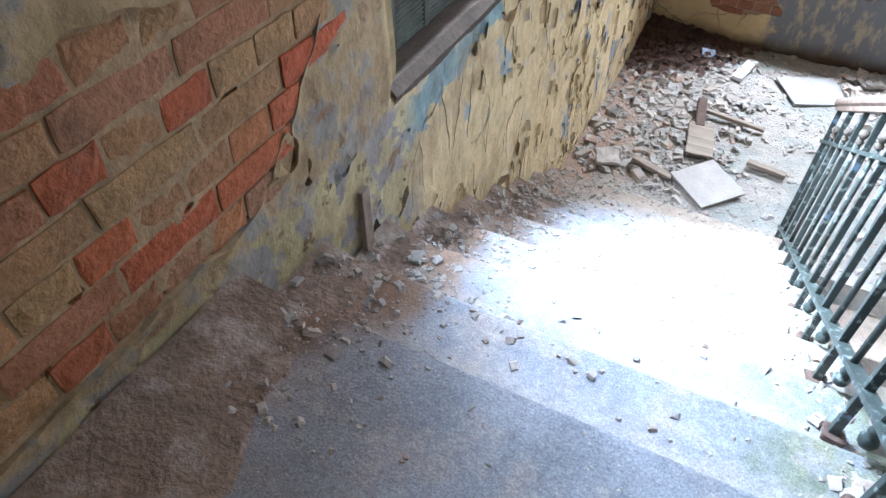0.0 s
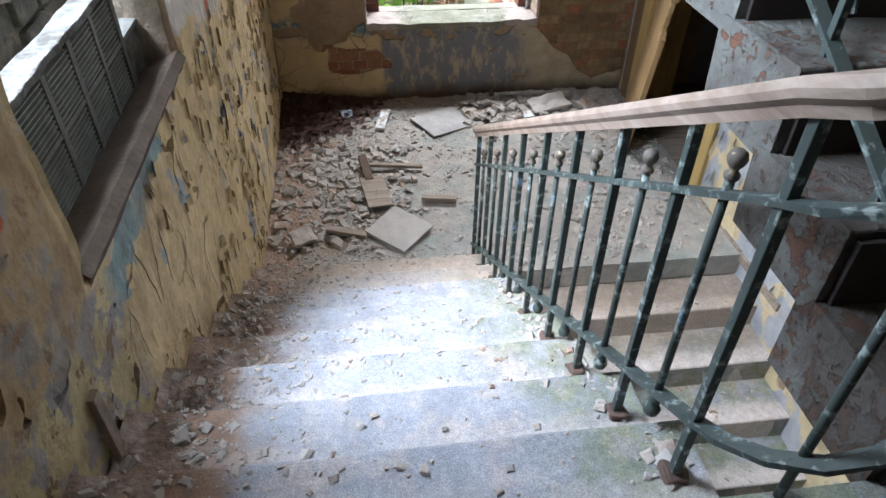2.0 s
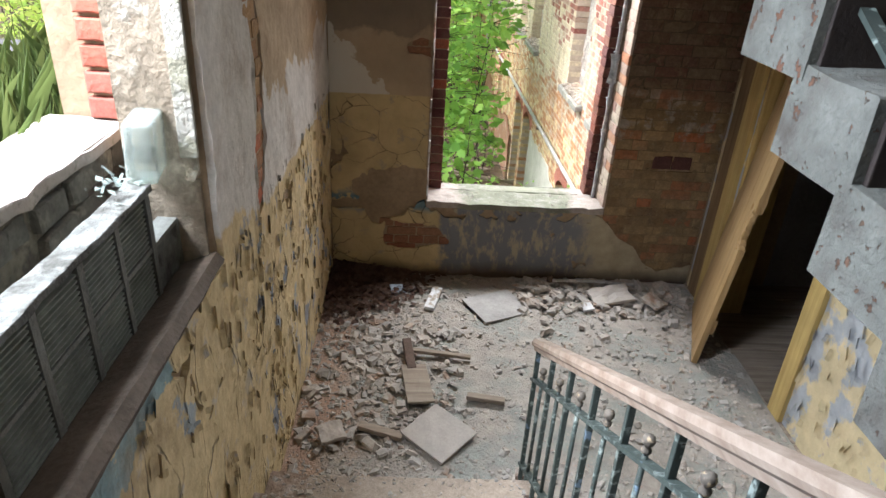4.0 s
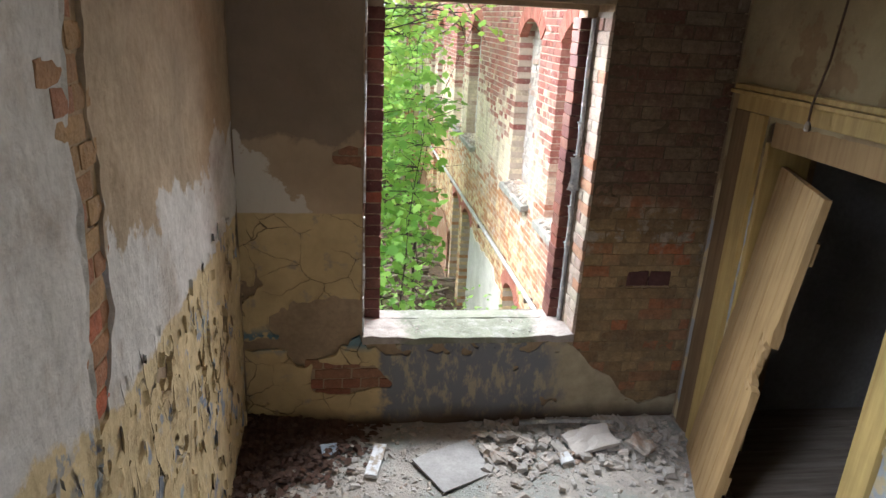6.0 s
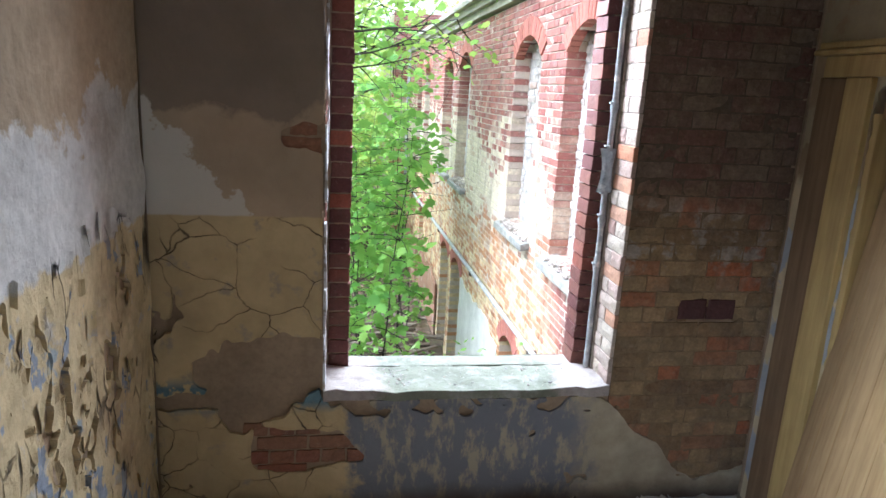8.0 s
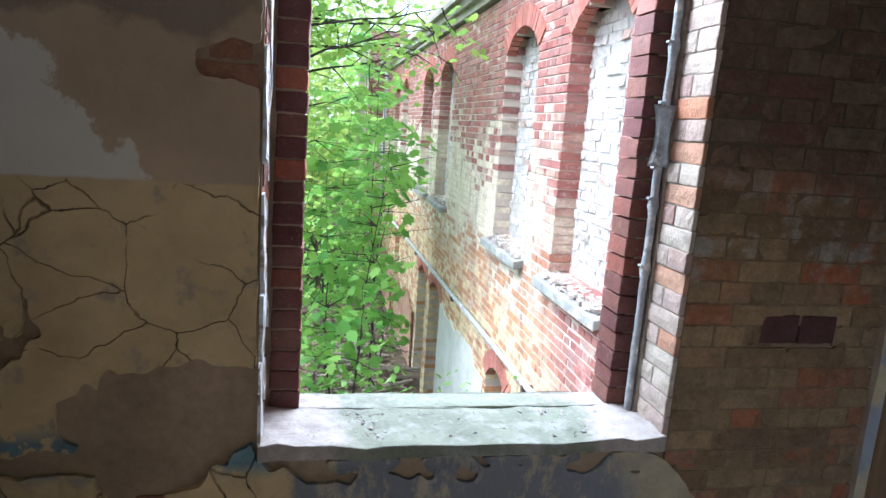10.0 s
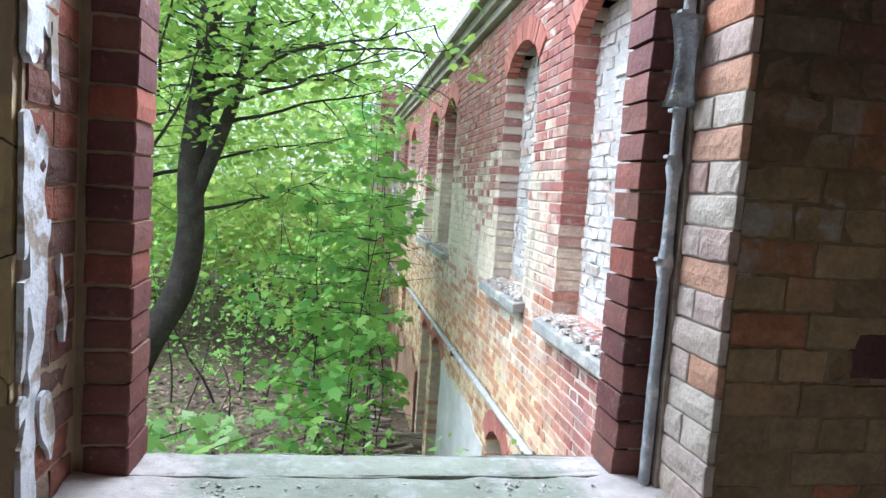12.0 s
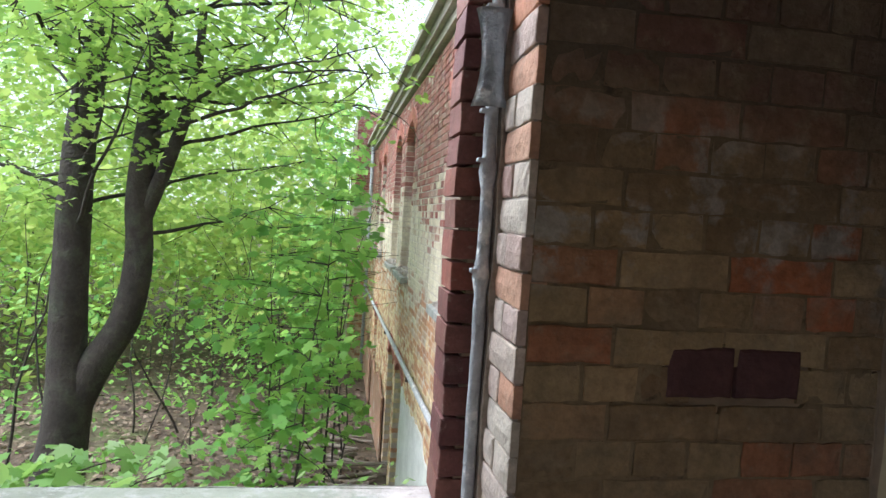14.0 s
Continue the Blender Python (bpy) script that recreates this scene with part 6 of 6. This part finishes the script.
for k in range(40):
    z = rnd.uniform(0.9, 5.5)
    left = rnd.random() < 0.5
    sx = -1.94 if left else -1.2
    ang = rnd.uniform(0, 2 * math.pi)
    L = rnd.uniform(1.4, 3.4)
    tip = limb(bm, (sx, TY, z), (math.cos(ang), math.sin(ang), rnd.uniform(-0.05, 0.5)), L, rnd.uniform(0.014, 0.034), rnd, 0.30, 8)
    for p in tip[3:]:
        for _ in range(2):
            t2 = limb(bm, p, (rnd.uniform(-1, 1), rnd.uniform(-1, 1), rnd.uniform(-0.4, 0.3)), rnd.uniform(0.3, 0.9), 0.010, rnd, 0.3, 4, -0.02)
            pts.append(spray(t2[-1], (0.28, 0.28, 0.06), 14, rg))
            pts.append(spray(t2[2], (0.24, 0.24, 0.05), 3, rg))
for k in range(9):
    z = rnd.uniform(1.6, 4.2)
    tip = limb(bm, (-1.2, TY, z), (0.9, rnd.uniform(-0.5, 0.4), rnd.uniform(0.0, 0.4)), rnd.uniform(2.4, 3.4), 0.03, rnd, 0.30, 10, -0.02)
    for p in tip[4:]:
        t2 = limb(bm, p, (rnd.uniform(-1, 1), rnd.uniform(-1, 1), rnd.uniform(-0.5, 0.2)), 0.6, 0.01, rnd, 0.3, 4, -0.02)
        pts.append(spray(t2[-1], (0.25, 0.25, 0.06), 9, rg))
tagged(part("twigwork", bm, M_BARK, maple, "", True), "limbs and twigs", kind="stuff")
P = np.concatenate(pts)
P = P[(P[:, 0] < 1.85) | (P[:, 2] > 3.8)]
ob = new("crown", leaves("crown", P, 0.105, M_LEAF, rg, MAPLE))
ob.parent = maple


def sapling(x, y, h, seed, n_leaf=300, size=0.175, top=GZ, mat_=None, name="sapling", label="young maple with broad green leaves in tiers"):
    r = random.Random(seed)
    g = np.random.default_rng(seed)
    t = holder(name, label, "tree", group="saplings by the wing")
    bm = bmesh.new()
    trunk_pts = limb(bm, (x, y, GZ - 0.05), (r.uniform(-0.08, 0.08), r.uniform(-0.08, 0.08), 1), h, 0.02, r, 0.09, 12, 0.25)
    lp = []
    for p in trunk_pts[3:]:
        for _ in range(3):
            a = r.uniform(0, 6.28)
            tip = limb(bm, p, (math.cos(a), math.sin(a), 0.15), r.uniform(0.4, 1.1), 0.009, r, 0.2, 5, -0.03)
            for q in tip[2:]:
                lp.append(spray(q, (0.20, 0.20, 0.045), max(2, n_leaf // 95), g))
    tagged(part("twigwork", bm, M_BARK, t, "", True), "slender stem and twigs", kind="stuff")
    L = np.concatenate(lp)
    L = L[L[:, 0] < 1.5 + 0.15 * np.sin(L[:, 2] * 5 + L[:, 1] * 2)]
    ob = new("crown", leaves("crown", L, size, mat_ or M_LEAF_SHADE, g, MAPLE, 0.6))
    ob.parent = t
    return t


for k, (x, y, h) in enumerate(((0.7, 12.4, 4.6), (1.05, 13.8, 5.2), (1.15, 15.4, 5.6), (0.7, 16.8, 5.2), (1.2, 18.4, 6.4), (0.45, 13.2, 4.2), (1.1, 20.5, 7.0))):
    sapling(x, y, h, 40 + k)
for k, (x, y, h) in enumerate(((-1.0, 9.6, 2.4), (-1.5, 9.8, 2.0), (-0.7, 10.2, 2.0))):
    sapling(x, y, h, 70 + k, 380, 0.18, GZ, M_LEAF_LOW, "young_maple", "low young maple with pale fresh leaves below the window")

nb = holder("maple_branch", "overhanging maple branches with large fresh leaves", "branch")
bm = bmesh.new()
lp = []
for (x, y, z), d, L in (((-3.4, 9.6, 2.9), (1, -0.2, -0.10), 2.1), ((-3.6, 9.4, 1.3), (1, -0.15, -0.12), 2.0), ((-3.2, 9.9, 3.6), (1, -0.1, 0.0), 2.4)):
    tip = limb(bm, (x, y, z), d, L, 0.022, rnd, 0.10, 9, -0.01)
    for p in tip[3:]:
        lp.append(spray(p, (0.20, 0.20, 0.12), 13, rg))
for (x, y, z), d, L in (((1.9, 11.5, 4.6), (-1, 0.1, -0.35), 2.2), ((1.6, 10.4, 4.3), (-1, 0.4, -0.25), 2.0)):
    tip = limb(bm, (x, y, z), d, L, 0.035, rnd, 0.28, 10, -0.02)
    for p in tip[3:]:
        t2 = limb(bm, p, (rnd.uniform(-1, 1), rnd.uniform(-1, 1), -0.5), 0.6, 0.008, rnd, 0.3, 4, -0.02)
        lp.append(spray(t2[-1], (0.2, 0.2, 0.10), 8, rg))
tagged(part("twigwork", bm, M_BARK, nb, "", True), "twigs", kind="stuff")
ob = new("foliage", leaves("foliage", np.concatenate(lp), 0.15, M_LEAF, rg, MAPLE, 0.8))
ob.parent = nb

# shrubs under the window
sp = []
for k in range(105):
    x, y = rnd.uniform(-2.6, 1.8), rnd.uniform(8.2, 11.6)
    hh = rnd.uniform(0.6, 1.9) * (1.0 if y < 10.5 else 0.6)
    sp.append(spray((x, y, GZ + hh * 0.8), (0.24, 0.24, hh * 0.28), 100, rg))
S = np.concatenate(sp)
S = S[(S[:, 0] < 1.9) & (S[:, 2] > GZ)]
tagged(new("shrubs", leaves("shrubs", S, 0.085, M_LEAF_LOW, rg)), "low pale green undergrowth below the window", "shrubs", kind="stuff")

# far wood: thin stems and a wall of foliage
bm = bmesh.new()
for k in range(150):
    y = rnd.uniform(13.5, 36)
    x = rnd.uniform(-0.62 * y, 1.6 if y < 24 else 1.0)
    if abs(x + 1.7) < 0.5 and y < 15:
        continue
    limb(bm, (x, y, GZ - 0.1), (rnd.uniform(-0.4, 0.4), 0, 1), rnd.uniform(1.5, 7), rnd.uniform(0.008, 0.028) * (1 + (y > 26)), rnd, 0.26, 9, 0.14)
tagged(part("thin_stems", bm, M_BARK), "thin bare saplings and twigs of the wood", "stems", kind="stuff")
fp = []
for k in range(3900):
    y = rnd.uniform(20, 56)
    x = rnd.uniform(-0.75 * y + 4, 1.2 if y < 31 else 8)
    z = -0.5 + (0.36 * y + 3.5) * rnd.random() ** 1.35 if rnd.random() < 0.88 else rnd.uniform(-2.6, 1)
    if fbm(x * 0.26, y * 0.05, z * 0.26) < (-0.02 if z > 0.20 * y else -0.45):
        continue
    fp.append(spray((x, y, z), (0.8, 0.8, 0.30), 44, rg))
F = np.concatenate(fp)
F = F[(F[:, 0] < 1.3) | (F[:, 1] > 31)]
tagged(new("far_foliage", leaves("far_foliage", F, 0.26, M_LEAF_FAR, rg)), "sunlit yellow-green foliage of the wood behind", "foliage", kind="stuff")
up = []
for k in range(190):
    y = rnd.uniform(13.5, 30)
    x = rnd.uniform(-0.6 * y + 3, 1.4)
    up.append(spray((x, y, rnd.uniform(GZ + 0.2, 0.4)), (0.5, 0.5, 0.22), 30, rg))
U = np.concatenate(up)
U = U[U[:, 0] < 1.8]
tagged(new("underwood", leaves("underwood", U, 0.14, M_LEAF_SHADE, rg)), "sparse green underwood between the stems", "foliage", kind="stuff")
gl = np.random.default_rng(21)
n = 16000
fx, fy = gl.uniform(-9, 1.9, n), 8.5 + gl.uniform(0, 1, n) ** 1.5 * 16
fz = np.array([GZ + 0.02 + 0.18 * fbm(a * 0.35, b * 0.35) for a, b in zip(fx, fy)])
tagged(new("leaf_litter", leaves("leaf_litter", np.stack([fx, fy, fz + gl.uniform(0.0, 0.05, n)], 1), 0.12, M_LITTER, gl, RHOMB, 0.15)), "brown leaf litter on the woodland floor", "leaves", kind="stuff")
bm = bmesh.new()
for k in range(30):
    a = rnd.uniform(-0.6, 0.6)
    c = Vector((rnd.uniform(0.4, 1.6), rnd.uniform(14.2, 17.0), GZ + rnd.uniform(0.08, 0.35)))
    d = Vector((math.cos(a), math.sin(a), rnd.uniform(-0.1, 0.1))) * rnd.uniform(0.3, 0.7)
    tube(bm, [c - d, c, c + d], 0.03, 6)
tagged(part("dead_branches", bm, M_OLDWOOD), "heap of fallen grey branches on the ground", "branches", kind="stuff")
g = np.random.default_rng(3)
n = 9000
gp = np.stack([g.uniform(-3.6, -1.5, n), g.uniform(0.6, 5.2, n), np.full(n, 1.86)], 1)
gp = gp[(np.sin(gp[:, 0] * 3.1) + np.sin(gp[:, 1] * 2.3) + g.normal(size=n) * 0.4) > 0.1]
m = len(gp)
a = g.uniform(0, 6.28, m)
hgt = g.uniform(0.12, 0.42, m)
lean = np.stack([np.cos(a), np.sin(a), np.zeros(m)], 1) * (hgt * g.uniform(0.1, 0.7, m))[:, None]
w = np.stack([-np.sin(a), np.cos(a), np.zeros(m)], 1) * 0.0024
topv = gp + lean + np.stack([np.zeros(m), np.zeros(m), hgt], 1)
mid = gp + lean * 0.35 + np.stack([np.zeros(m), np.zeros(m), hgt * 0.6], 1)
v = np.stack([gp - w, gp + w, mid + w * 0.8, topv, mid - w * 0.8], 1)
tagged(new("grass", fast_mesh("grass", v, 5, M_GRASS)), "tufts of grass growing on the low roof", "grass", kind="stuff")


# ---- bricks of the walls ----
def lay(parent, meshes, to, u0, u1, v0, v1, test, L=0.25, course=0.077, most=300):
    count = 0
    for r in range(int((v1 - v0) / course)):
        v = v0 + (r + 0.5) * course
        length = L if r % 2 else L / 2
        u, first = u0, r % 2 == 1
        while u < u1 - 0.03:
            full = length * (0.75 if first else 1.0)
            full, first = min(full, u1 - u), False
            c = u + full / 2
            if count < most and (test(c, v) or test(c - full * 0.3, v) or test(c + full * 0.3, v)):
                ob = new("brick", random.choice(meshes[0 if length == L else 1]))
                ob.parent = parent
                ob.matrix_local = to(c, v) @ pose(0, random.uniform(-0.003, 0.003), random.uniform(-0.002, 0.002), random.uniform(-0.6, 0.6), random.uniform(-0.5, 0.5), random.uniform(-0.6, 0.6)) @ Matrix.Diagonal(((full - 0.010) / (length - 0.010), 1, 1, 1))
                count += 1
            u += full


BL = [bricks_of(0.243, 0.069, M_BRICK_L, 0.03, 0.005, 6, 0.004), bricks_of(0.118, 0.069, M_BRICK_L, 0.03, 0.005, 6, 0.004)]
lay(wl, BL, lambda u, v: Matrix.Translation((core + 0.019, u, v)) @ FACE["left"], -0.3, 3.9, 1.5, 4.0, lambda y, z: bare_left(y, z) and not 1.40 < y < 2.95)
sheet("pointing", lambda u, v, h: (core + h, u, v), 0.1, 3.9, 1.55, 3.2, 0.03, lambda y, z: bare_left(y, z) and fbm(y * 8, z * 12, 91.0) < 0.45, 0.009, 0.003, simple("ochre_lime_pointing", (0.36, 0.26, 0.16), 0.6, 9, 0.95, 40, 0.006), wl, "crumbling ochre pointing")
BF = [bricks_of(0.245, 0.076, M_BRICK_F, 0.03, 0.003, 6, 0.0035), bricks_of(0.119, 0.076, M_BRICK_F, 0.03, 0.003, 6, 0.0035)]
lay(wf, BF, lambda u, v: Matrix.Translation((u, fcore - 0.016, v)), VX1 + 0.004, XR, 0.05, 2.92, lambda x, z: x > VX1 and bare_far(x, z) and not (1.69 < x < 2.0 and 1.03 < z < 1.16), 0.252, 0.0815)
sheet("pointing", lambda u, v, h: (u, fcore - h, v), VX1 + 0.006, XR - 0.006, 0.05, 2.9, 0.03, lambda x, z: bare_far(x, z) and not (1.67 < x < 2.03 and 1.02 < z < 1.175) and fbm(x * 9, z * 14, 71.0) < 0.75, 0.0085, 0.002, M_ENDMORTAR, wf, "washed lime pointing")
BH = brick_data("brick", 0.150, 0.108, simple("dark_purple_brick", (0.085, 0.04, 0.04), 0.5, 20, 0.9, 60, 0.004), 0.03)
for x in (1.768, 1.928):
    ob = new("brick", BH)
    ob.parent = wf
    ob.matrix_local = Matrix.Translation((x, fcore - 0.0215, 1.098))
BR = [bricks_of(0.240, 0.069, M_BRICK_RED, 0.03, 0.003, 4, 0.004), bricks_of(0.116, 0.069, M_BRICK_RED, 0.03, 0.003, 4, 0.004)]
lay(wf, BR, lambda u, v: Matrix.Translation((u, fcore - 0.013, v)), -0.6, 0.25, 0.13, 0.62, bare_far)
lay(wf, BR, lambda u, v: Matrix.Translation((u, fcore - 0.012, v)), -0.5, VX0 - 0.01, 1.74, 2.0, bare_far)
JD = bricks_of(0.105, 0.070, M_BRICK_JAMB, 0.155, 0.004, 6, 0.0022)
BP = [bricks_of(0.246, 0.073, M_BRICK_PALE, 0.06, 0.004, 6, 0.003), bricks_of(0.120, 0.073, M_BRICK_PALE, 0.06, 0.004, 6, 0.003)]
bm = bmesh.new()
box(bm, 1.3615, 1.372, 5.736, 5.992, 0.675, 2.79)
part("pointing", bm, simple("pale_lime_pointing", (0.33, 0.29, 0.25), 0.4, 12, 0.95, 50, 0.004), wf, "pale lime pointing of the reveal")
RV = [bricks_of(0.236, 0.070, M_BRICK_SOOT, 0.03, 0.004, 5, 0.004), bricks_of(0.114, 0.070, M_BRICK_SOOT, 0.03, 0.004, 5, 0.004)]
for i in range(27):
    for y, k in (((5.868, 0),) if i % 2 else ((5.808, 1), (5.930, 1))):
        ob = new("brick", random.choice(RV[k]))
        ob.parent = wf
        ob.matrix_local = Matrix.Translation((VX0 + 0.009 + random.uniform(-0.004, 0.003), y, 0.715 + i * 0.077)) @ FACE["left"] @ pose(0, 0, 0, 0, random.uniform(-0.6, 0.6), random.uniform(-1, 1))
for i in range(27):
    z = 0.715 + i * 0.077
    for x in (-0.023, 1.312):
        ob = new("brick", random.choice(JD))
        ob.parent = wf
        ob.matrix_local = pose(x + random.uniform(-0.003, 0.003), 6.000 + random.uniform(-0.003, 0.003), z, 0, random.uniform(-0.5, 0.5), random.uniform(-0.8, 0.8))
    for y, k in (((5.852, 0),) if i % 2 else ((5.79, 1), (5.915, 1))):
        ob = new("brick", random.choice(BP[k]))
        ob.parent = wf
        ob.matrix_local = Matrix.Translation((1.350 + random.uniform(-0.004, 0.004), y, z)) @ FACE["right"] @ pose(0, 0, 0, 0, random.uniform(-0.6, 0.6), random.uniform(-1, 1))
sheet("reveal_plaster", lambda u, v, h: (VX0 + h, u, v), YF + 0.004, 5.985, 0.68, 2.79, 0.011, lambda u, v: fbm(u * 17, v * 3.6, 55.0) > -0.25 + 6.5 * max(0.0, u - YF - 0.06), 0.010, 0.005, M_WHITE, wf, "flaking whitewash on the reveal")
